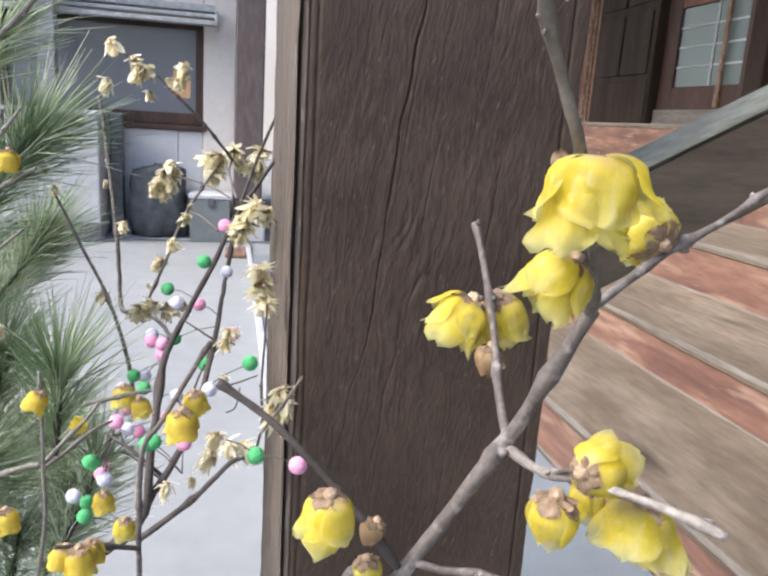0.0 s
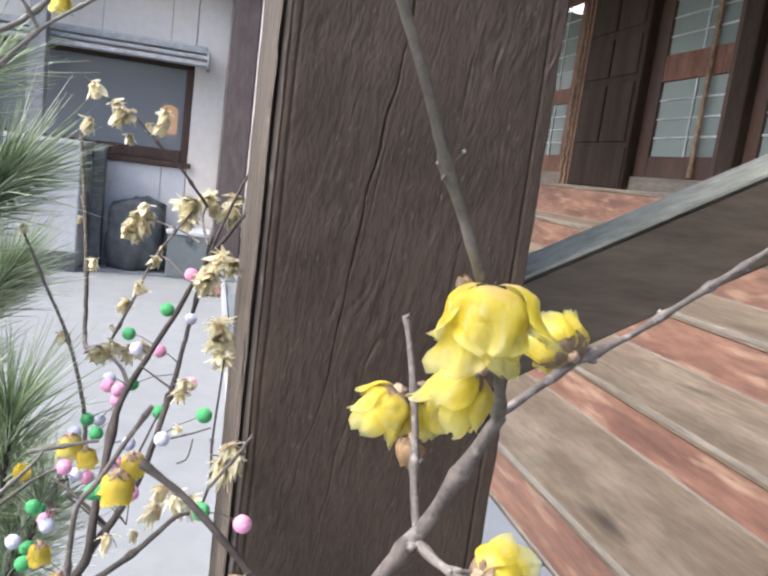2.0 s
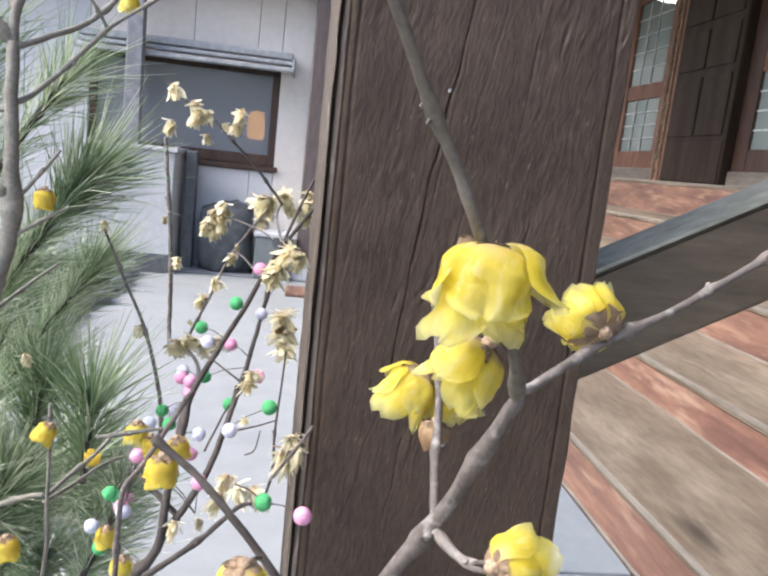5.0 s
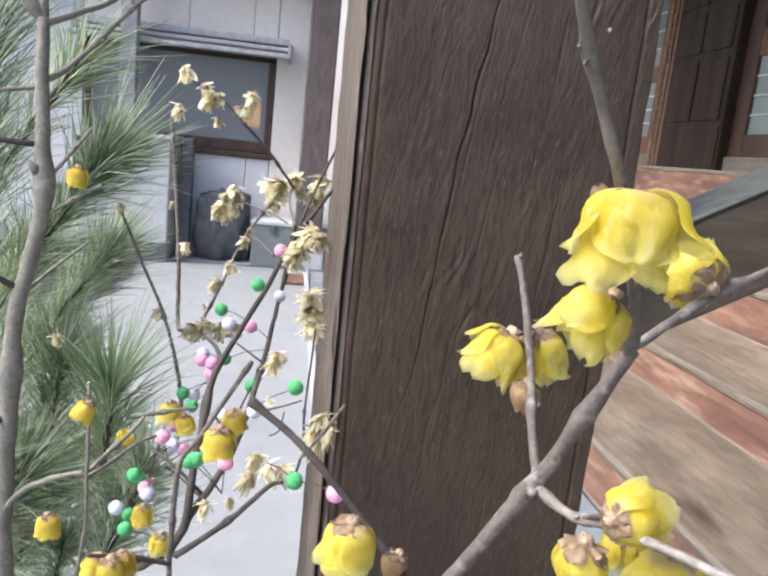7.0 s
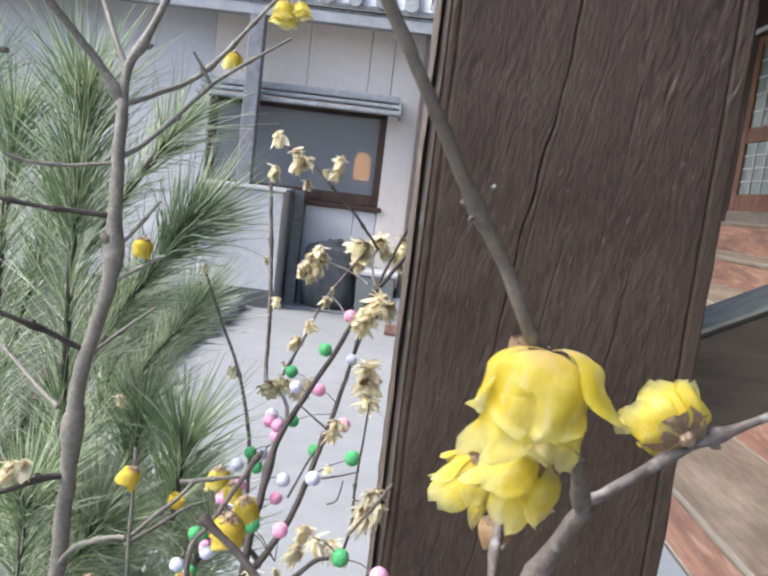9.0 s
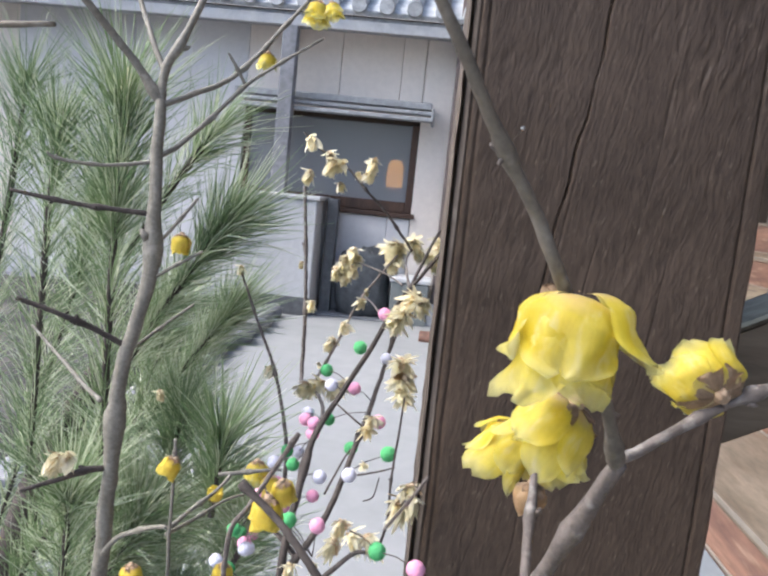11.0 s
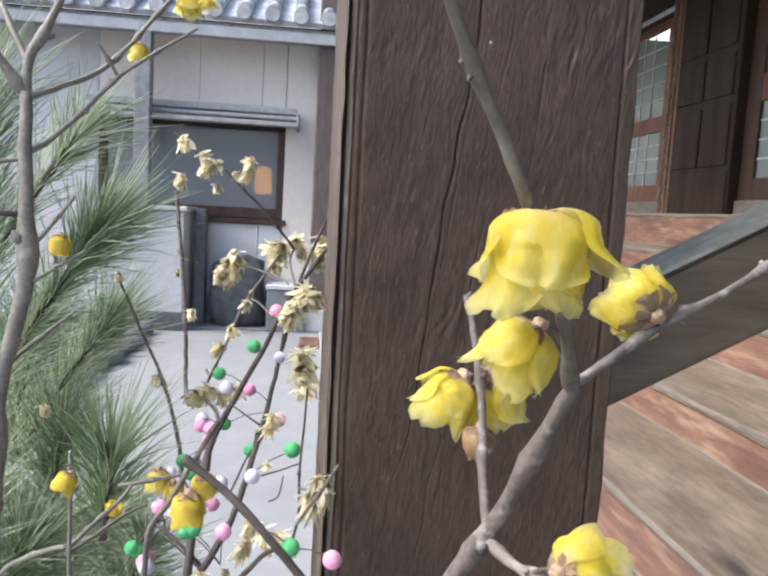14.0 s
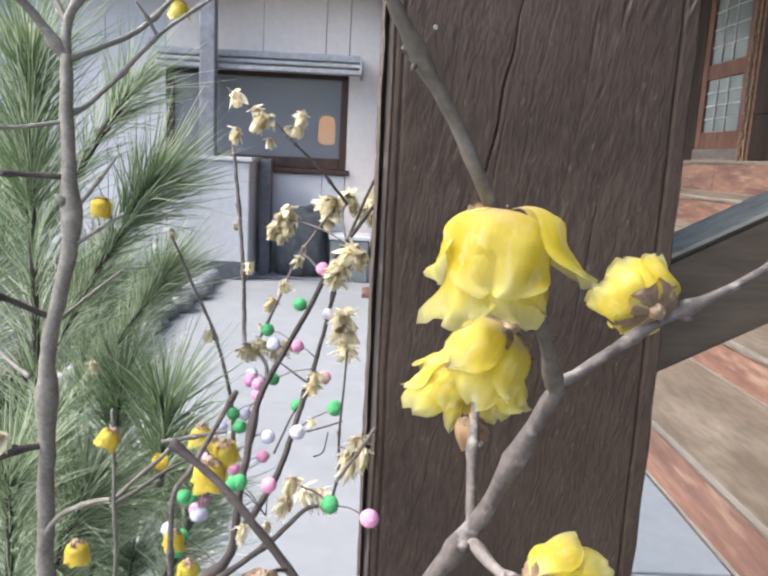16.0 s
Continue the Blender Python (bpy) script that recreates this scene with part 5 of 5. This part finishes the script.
# ---- twigs hung with felt balls ----
B = M_BARK
deco = thing("pompom_branch", "brown bare branch hung with pink, green and white felt balls", "decorated branch")
s1 = [(-0.165, 0.47, -0.9), (-0.155, 0.465, -0.5), (-0.1205, 0.4520, -0.3199), (-0.0957, 0.4440, -0.2927), (-0.0781, 0.4380, -0.2741), (-0.0684, 0.4345, -0.2560), (-0.0673, 0.4400, -0.2300), (-0.0646, 0.4600, -0.2020), (-0.0618, 0.4800, -0.1766), (-0.0566, 0.4900, -0.1636), (-0.0426, 0.5000, -0.1367), (-0.0281, 0.5070, -0.1085), (-0.0150, 0.5150, -0.0807), (0.0055, 0.5300, -0.0508), (0.0187, 0.5400, -0.0319)]
s2 = [(-0.0690, 0.4342, -0.2568), (-0.0640, 0.4375, -0.2480), (-0.0534, 0.4420, -0.2314), (-0.0445, 0.4500, -0.2161), (-0.0375, 0.4600, -0.1962), (-0.0311, 0.4800, -0.1738), (-0.0263, 0.5300, -0.1578), (-0.0216, 0.5750, -0.1370), (-0.0145, 0.5900, -0.1002), (-0.0063, 0.6100, -0.0699), (0.0143, 0.6400, -0.0201), (0.0295, 0.6500, 0.0084)]
twig(deco, s1, 0.0037, 0.0013, M_BARK_DARK, "stem", (0.55, 0.7, 0.8))
twig(deco, s2, 0.0026, 0.0011, M_BARK_DARK, "stem", (0.3, 0.6))
s3 = [(-0.0655, 0.3700, -0.2388), (-0.0509, 0.3650, -0.2249), (-0.0330, 0.3600, -0.2070), (-0.0180, 0.3570, -0.1891), (-0.0105, 0.3560, -0.1861)]
twig(deco, s3, 0.0019, 0.001, M_BARK_DARK, "twig", (0.5,))
s4 = [(-0.0581, 0.4400, -0.2402), (-0.0799, 0.4500, -0.2244), (-0.0978, 0.4700, -0.2219)]
twig(deco, s4, 0.0013, 0.0008, M_BARK_DARK, "twig")
twig(deco, [(-0.0244, 0.4800, -0.1633), (-0.0397, 0.4850, -0.1545), (-0.0497, 0.4900, -0.1491)], 0.0008, 0.0005, M_BARK_DARK, "twig")
twig(deco, [(-0.0468, 0.4550, -0.2017), (-0.0380, 0.4700, -0.1824), (-0.0347, 0.4900, -0.1804)], 0.0008, 0.0005, M_BARK_DARK, "twig")
twig(deco, [(-0.0254, 0.4500, -0.1834), (-0.0144, 0.4400, -0.1764), (-0.0017, 0.4300, -0.1677)], 0.0007, 0.0004, M_BARK_DARK, "twig")
twig(deco, [(-0.0579, 0.4400, -0.2436), (-0.0767, 0.4600, -0.2374), (-0.0882, 0.4700, -0.2349)], 0.0009, 0.0005, M_BARK_DARK, "twig")
STEMS = [V(p) for p in s1[4:] + s2 + s3 + s4]
POMS = [pom_mesh(s) for s in range(4)]


def pompom(place, colour, seed, r=0.0050, hold=None):
    c = V(place)
    ob = part("pompom", POMS[seed % 4].copy(), M_POM[colour])
    tagged(ob, "fuzzy %s felt ball tied to the bare branch" % ("lilac-white" if colour == "white" else colour), "felt ball", "felt balls on the branch")
    ob.matrix_world = Matrix.Translation(c) @ Matrix.Rotation(seed * 1.7, 4, (0.3, 0.5, 0.8)) @ Matrix.Scale(r, 4)
    best = V(hold) if hold else min((a + (b - a) * t for a, b in zip(STEMS, STEMS[1:]) if (b - a).length < 0.12 for t in (0, 0.25, 0.5, 0.75)), key=lambda q: (q - c).length)
    if r * 0.9 < (best - c).length < 0.15:
        wire = part("wire", add_tube(bmesh.new(), [(best, 0.0004), ((best + c) / 2 + Vector((0, 0, 0.002)), 0.0003), (c, 0.0003)], 6), M_BARK_DARK, ob, "thin dark wire")
        wire.matrix_parent_inverse = ob.matrix_world.inverted()
    return ob


for n, (p, colour) in enumerate([
        ((-0.0225, 0.512, -0.0870), "pink"), ((-0.0360, 0.4931, -0.1091), "green"), ((-0.0211, 0.5750, -0.1336), "white"), ((-0.0626, 0.5289, -0.1371), "green"),
        ((-0.0545, 0.5020, -0.1405), "white"), ((-0.0403, 0.5275, -0.1481), "pink"), ((-0.0169, 0.4707, -0.1533), "pink"), ((-0.0726, 0.5120, -0.1713), "pink"),
        ((-0.0637, 0.4956, -0.1683), "pink"), ((-0.0640, 0.4960, -0.1760), "pink"), ((-0.0579, 0.5293, -0.1749), "green"), ((-0.0354, 0.4902, -0.1811), "green")]):
    pompom(p, colour, n)
for n, (p, colour) in enumerate([
        ((-0.0065, 0.4225, -0.1569), "green"), ((-0.0309, 0.4460, -0.1827), "white"), ((-0.0862, 0.5227, -0.2012), "green"), ((-0.0757, 0.4914, -0.1987), "green"),
        ((-0.0808, 0.4982, -0.2340), "pink"), ((-0.0627, 0.4198, -0.2055), "green"), ((-0.0665, 0.4198, -0.2065), "green"), ((-0.1092, 0.5293, -0.2750), "pink"),
        ((-0.0622, 0.5112, -0.2291), "pink"), ((-0.0452, 0.4220, -0.2079), "pink")]):
    pompom(p, colour, n + 20)
pompom((-0.0047, 0.3581, -0.1860), "green", 40, 0.0049, (-0.02, 0.357, -0.176))
pompom((0.0158, 0.3404, -0.1835), "pink", 41, 0.0049, (-0.0047, 0.3581, -0.186))
for n, (p, colour) in enumerate([((-0.0741, 0.5300, -0.1722), "white"), ((-0.0804, 0.5400, -0.2077), "white"), ((-0.0530, 0.4700, -0.1965), "white"), ((-0.0910, 0.5000, -0.2022), "white"), ((-0.0856, 0.4800, -0.2239), "white"), ((-0.0880, 0.5000, -0.2175), "pink"),
        ((-0.0880, 0.4500, -0.2051), "pink"), ((-0.1046, 0.5000, -0.2710), "white"), ((-0.1071, 0.4800, -0.2487), "green")]):
    pompom(p, colour, n + 50)
for n, (p, colour) in enumerate([((-0.1172, 0.4600, -0.2611), "white"), ((-0.1108, 0.4700, -0.2715), "green"), ((-0.1090, 0.4500, -0.2706), "green"), ((-0.1066, 0.4600, -0.2370), "green"), ((-0.1010, 0.4700, -0.2513), "pink"), ((-0.0978, 0.4600, -0.2497), "white")]):
    pompom(p, colour, n + 70)
# withered blooms that cling to the same branch
for n, (p, s) in enumerate([((-0.0198, 0.3680, -0.1885), 0.0165), ((-0.0282, 0.3680, -0.1930), 0.0160), ((-0.0115, 0.3690, -0.1895), 0.0165), ((-0.0256, 0.3740, -0.1840), 0.0140), ((-0.0513, 0.3700, -0.2102), 0.0125), ((-0.0383, 0.3650, -0.2038), 0.0082)]):
    withered(deco, p, s, n, style="shaggy")

# ---- withered wintersweet twigs further back ----
dry = thing("withered_wintersweet", "thin wintersweet twigs with dried cream-coloured flowers", "flowering branch")
twig(dry, [(-0.0575, 0.4920, -0.1636), (-0.0705, 0.5800, -0.1797), (-0.0875, 0.6600, -0.1944), (-0.0942, 0.6800, -0.1917), (-0.0772, 0.7000, -0.1496), (-0.0634, 0.7300, -0.1131), (-0.0426, 0.7600, -0.0810), (-0.0315, 0.7800, -0.0657)], 0.0016, 0.0012, B, "stem", (0.6, 0.8, 0.9))
twig(dry, [(-0.0911, 0.6720, -0.1941), (-0.1123, 0.7600, -0.2208), (-0.1416, 0.9000, -0.2560), (-0.1582, 0.9800, -0.2643), (-0.1645, 1.0000, -0.1795), (-0.1746, 1.0200, -0.0989), (-0.1880, 1.0400, -0.0015)], 0.0032, 0.0026, B, "stem", (0.7, 0.85))
twig(dry, [(-0.0162, 0.7800, -0.0588), (-0.0280, 0.7700, -0.0436), (-0.0480, 0.7600, -0.0194), (-0.0697, 0.7500, 0.0013), (-0.0944, 0.7500, 0.0249), (-0.1179, 0.7500, 0.0365), (-0.1392, 0.7500, 0.0532)], 0.0016, 0.0008, B, "twig", (0.2, 0.5, 0.8))
twig(dry, [(-0.0125, 0.7000, -0.0898), (-0.0198, 0.7400, -0.0695), (-0.0178, 0.7800, -0.0590)], 0.0014, 0.001, B, "twig")
twig(dry, [(-0.0708, 0.7500, 0.0152), (-0.0636, 0.7500, 0.0194)], 0.0008, 0.0006, B, "twig")
twig(dry, [(-0.0201, 0.7200, -0.0903), (-0.0363, 0.7400, -0.0838), (-0.0636, 0.7600, -0.0778), (-0.0802, 0.7700, -0.0775)], 0.001, 0.0006, B, "twig", (0.5,))
twig(dry, [(-0.0287, 0.6000, -0.1051), (-0.0436, 0.6500, -0.1006), (-0.0545, 0.7000, -0.1035)], 0.001, 0.0006, B, "twig")
twig(dry, [(-0.0871, 0.5300, -0.2364), (-0.0932, 0.5500, -0.2011), (-0.1098, 0.5700, -0.1562), (-0.1306, 0.5800, -0.1156), (-0.1516, 0.5900, -0.0744)], 0.0018, 0.0009, B, "twig", (0.5, 0.8))
twig(dry, [(-0.0059, 0.3700, -0.1958), (-0.0014, 0.3700, -0.1734), (-0.0019, 0.3750, -0.1535), (-0.0004, 0.3800, -0.1277), (0.0004, 0.3800, -0.1086)], 0.0008, 0.0005, M_BARK_DARK, "twig", (0.5,))
twig(dry, [(-0.0024, 0.3600, -0.1744), (0.0052, 0.3550, -0.1609), (0.0114, 0.3500, -0.1491), (0.0169, 0.3450, -0.1373)], 0.0008, 0.0009, B, "twig", (0.5,))
twig(dry, [(-0.0204, 0.4500, -0.2006), (-0.0143, 0.4500, -0.1967), (-0.0117, 0.4500, -0.1833)], 0.0005, 0.0004, M_BARK_DARK, "twig")
for n, (p, s) in enumerate([((-0.1319, 0.7500, 0.0426), 0.022), ((-0.1562, 0.9000, 0.0105), 0.026), ((-0.1112, 0.7500, 0.0282), 0.024), ((-0.1034, 0.7450, 0.0202), 0.026), ((-0.0966, 0.7500, 0.0212), 0.02), ((-0.0964, 0.7500, 0.0012), 0.015),
        ((-0.0794, 0.7500, 0.0144), 0.012), ((-0.0641, 0.7500, 0.0244), 0.022), ((-0.0657, 0.7500, 0.0142), 0.02)]):
    withered(dry, p, s, n)
for n, (p, s) in enumerate([((-0.0782, 0.7700, -0.0694), 0.024), ((-0.0854, 0.7700, -0.0780), 0.022), ((-0.0949, 0.7700, -0.0906), 0.02), ((-0.0778, 0.7650, -0.0874), 0.02), ((-0.0404, 0.8000, -0.0651), 0.028), ((-0.0282, 0.7900, -0.0644), 0.03),
        ((-0.0165, 0.8000, -0.0573), 0.026), ((-0.0327, 0.7900, -0.0746), 0.024), ((0.0087, 0.8000, -0.0632), 0.024), ((0.0156, 0.8200, -0.0554), 0.026), ((0.0012, 0.8000, -0.0710), 0.02)]):
    withered(dry, p, s, n + 9, style="tuft" if n > 3 else "bell")
    withered(dry, (p[0] + 0.006 * (-1) ** n, p[1] + 0.004, p[2] - 0.007), s * 0.85, n + 109, style="bell")
for n, (p, s) in enumerate([((-0.0031, 0.5000, -0.0769), 0.021), ((-0.0089, 0.5000, -0.0879), 0.02), ((0.0021, 0.4900, -0.0785), 0.018), ((-0.0136, 0.5000, -0.0935), 0.018), ((-0.0030, 0.4000, -0.1000), 0.02), ((-0.0009, 0.3950, -0.1070), 0.019), ((-0.0008, 0.3900, -0.1141), 0.016), ((0.0078, 0.3700, -0.1589), 0.018), ((0.0059, 0.3700, -0.1672), 0.019),
        ((0.0106, 0.3650, -0.1620), 0.015), ((-0.0186, 0.4400, -0.1449), 0.013), ((-0.0216, 0.4400, -0.1522), 0.013), ((-0.0212, 0.4400, -0.1745), 0.007)]):
    if p[1] > 0.45:
        withered(dry, (p[0] + 0.003 * (-1) ** n, p[1] + 0.002, p[2] + 0.004), s * 0.8, n + 131)
    withered(dry, p, s, n + 31, style="shaggy" if p[1] < 0.38 else "tuft")
for n, (p, s) in enumerate([((-0.0981, 0.6700, -0.1957), 0.022), ((-0.0867, 0.6700, -0.1922), 0.024), ((-0.0748, 0.6700, -0.1959), 0.024), ((-0.0644, 0.6800, -0.1928), 0.02), ((-0.1049, 0.6700, -0.1987), 0.018), ((-0.0816, 0.7000, -0.1549), 0.02), ((-0.0743, 0.7000, -0.1370), 0.018), ((-0.0592, 0.7300, -0.1153), 0.018), ((-0.1564, 1.0000, -0.1682), 0.022), ((-0.1790, 1.0200, -0.1133), 0.015), ((-0.1148, 0.5750, -0.1558), 0.015), ((-0.1502, 0.5900, -0.0763), 0.012), ((-0.0932, 0.6900, -0.1745), 0.008), ((-0.0574, 0.7400, -0.1036), 0.01)]):
    withered(dry, p, s, n + 50, style="tuft" if n < 5 else "bell")

# ---- pine ----
pine = thing("pine_tree", "young pine with long fine green needles", "pine")


def shoot(pts, needles, length, spread, seed, thick=0.00043, r=0.0028, candle=False, pale=0.38):
    """A pine shoot: its woody stem and the needles round it, leaning forward along it."""
    rnd = random.Random(seed)
    line = smooth_line([V(p) for p in pts], [r] * (len(pts) - 1) + [r * 0.5], 0.006)
    branch = part("shoot", add_tube(bmesh.new(), line, 8, 0.25, seed), M_BARK_DARK, pine, "", True)
    verts, faces = [[], []], [[], []]
    for k in range(int(needles * 0.98)):
        i = rnd.randrange(1, len(line))
        if rnd.random() < 0.35:
            i = rnd.randrange(int(len(line) * 0.75), len(line))
        p, d = line[i][0], (line[i][0] - line[i - 1][0]).normalized()
        side = Matrix.Rotation(rnd.uniform(0, 6.283), 3, d) @ d.orthogonal().normalized()
        a = spread * rnd.triangular(0.15, 1.45, 0.75)
        w = d * math.cos(a) + side * math.sin(a)
        ln = length * rnd.uniform(0.55, 1.12)
        bend = Vector((rnd.uniform(-0.08, 0.14), rnd.uniform(-0.1, 0.1), rnd.uniform(-0.22, 0.06))) * ln
        # this share of needles takes the pale colour that paints them lit
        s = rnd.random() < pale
        n0 = w.orthogonal().normalized()
        n1 = w.cross(n0)
        base = len(verts[s])
        for f, tk in ((0, 1.0), (0.5, 1.0), (1.0, 0.25)):
            c = p + w * ln * f + bend * f * f
            for q in (n0, -0.5 * n0 + 0.87 * n1, -0.5 * n0 - 0.87 * n1):
                verts[s].append(c + q * thick * tk)
        for ring in (0, 3):
            for q in range(3):
                faces[s].append((base + ring + q, base + ring + (q + 1) % 3, base + ring + 3 + (q + 1) % 3, base + ring + 3 + q))
    if candle:
        tip, d = line[-1][0], (line[-1][0] - line[-4][0]).normalized()
        part("candle", add_tube(bmesh.new(), [(tip, 0.0022), (tip + d * 0.006, 0.0034), (tip + d * 0.014, 0.003), (tip + d * 0.021, 0.0008)], 8, 0.3, seed), M_DRY, branch, "pale winter bud of the pine", True)
    for s, (m, label) in enumerate(((M_PINE, ""), (M_PINE_LIT, "needles coloured pale as if catching the light"))):
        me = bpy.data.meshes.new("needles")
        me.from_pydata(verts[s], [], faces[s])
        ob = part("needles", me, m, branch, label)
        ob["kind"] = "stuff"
    return branch


part("trunk", twig_mesh([(-0.42, 0.62, -0.9), (-0.4, 0.63, -0.6), (-0.36, 0.64, -0.35), (-0.3, 0.66, -0.2)], 0.022, 0.012, (), 14), M_BARK_DARK, pine, "", True)
shoot([(-0.2530, 0.5600, -0.3686), (-0.2433, 0.5500, -0.2587), (-0.2385, 0.5400, -0.1381), (-0.2330, 0.5300, -0.0448), (-0.2261, 0.5200, 0.0484)], 1050, 0.085, 0.75, 1, candle=True)
shoot([(-0.2504, 0.6000, -0.1763), (-0.2168, 0.5900, -0.1212), (-0.1815, 0.5700, -0.0717), (-0.1577, 0.5600, -0.0421)], 700, 0.08, 0.6, 2)
shoot([(-0.2577, 0.6600, -0.2574), (-0.2243, 0.6600, -0.1976), (-0.1951, 0.6600, -0.1530), (-0.1786, 0.6600, -0.1284)], 700, 0.075, 0.65, 3)
shoot([(-0.1431, 0.5300, -0.2650), (-0.1394, 0.5250, -0.2313), (-0.1363, 0.5200, -0.2006)], 300, 0.085, 0.7, 4, pale=0.12)
shoot([(-0.3330, 0.6000, -0.2875), (-0.3287, 0.6000, -0.1583), (-0.3244, 0.6000, -0.0431), (-0.3187, 0.6000, 0.0247)], 650, 0.085, 0.8, 5, candle=True)
shoot([(-0.2349, 0.6200, -0.4033), (-0.2171, 0.6200, -0.3221), (-0.2046, 0.6100, -0.2489), (-0.1950, 0.6000, -0.2097)], 750, 0.08, 0.7, 6)
shoot([(-0.2631, 0.6200, -0.0791), (-0.2290, 0.6100, -0.0258), (-0.1996, 0.6000, 0.0128), (-0.1850, 0.6000, 0.0339)], 260, 0.07, 0.7, 7)
shoot([(-0.2476, 0.5000, -0.3510), (-0.2397, 0.4900, -0.2880), (-0.2332, 0.4800, -0.2394)], 420, 0.08, 0.7, 8)
shoot([(-0.1528, 0.5600, -0.3728), (-0.1297, 0.5500, -0.3183), (-0.1147, 0.5400, -0.2751)], 260, 0.075, 0.75, 9)
shoot([(-0.4555, 0.7000, -0.2890), (-0.4348, 0.7000, -0.1394), (-0.4191, 0.7000, -0.0199), (-0.4079, 0.7000, 0.0723)], 500, 0.085, 0.8, 10)
shoot([(-0.2498, 0.7000, -0.5345), (-0.2936, 0.7000, -0.4567), (-0.3265, 0.7000, -0.3802), (-0.3489, 0.7000, -0.3047)], 600, 0.085, 0.8, 11)
# darker growth behind and at the foot
shoot([(-0.5847, 0.9500, -0.5610), (-0.5243, 0.9500, -0.3462), (-0.4732, 0.9400, -0.1732), (-0.4354, 0.9300, -0.0545)], 800, 0.1, 0.85, 12, 0.0007)
shoot([(-0.4128, 0.9000, -0.5879), (-0.3818, 0.9000, -0.4162), (-0.3449, 0.9000, -0.2696), (-0.3188, 0.9000, -0.1785)], 800, 0.1, 0.85, 13, 0.0007)
shoot([(-0.3660, 0.6200, -0.4384), (-0.3360, 0.6100, -0.3736), (-0.3027, 0.6000, -0.3202), (-0.2831, 0.6000, -0.2830)], 700, 0.085, 0.8, 14)
shoot([(-0.2589, 0.6000, -0.4809), (-0.2468, 0.6000, -0.4083), (-0.2314, 0.5900, -0.3418), (-0.2204, 0.5800, -0.2965)], 550, 0.085, 0.85, 16)
shoot([(-0.2466, 0.6600, -0.5777), (-0.2289, 0.6600, -0.5113), (-0.2132, 0.6500, -0.4455), (-0.2022, 0.6400, -0.3931)], 450, 0.085, 0.85, 17)
shoot([(-0.3505, 0.8000, -0.6192), (-0.3022, 0.8000, -0.5222), (-0.2550, 0.8000, -0.4340), (-0.2191, 0.8000, -0.3661)], 900, 0.1, 0.9, 19, 0.0007)
shoot([(-0.2831, 0.8500, -0.7274), (-0.2491, 0.8500, -0.6278), (-0.2218, 0.8500, -0.5381), (-0.1985, 0.8400, -0.4589)], 800, 0.1, 0.9, 20, 0.0007)
shoot([(-0.2681, 0.5800, -0.4267), (-0.2492, 0.5700, -0.3743), (-0.2271, 0.5600, -0.3239), (-0.2128, 0.5600, -0.2933)], 700, 0.085, 0.8, 15)
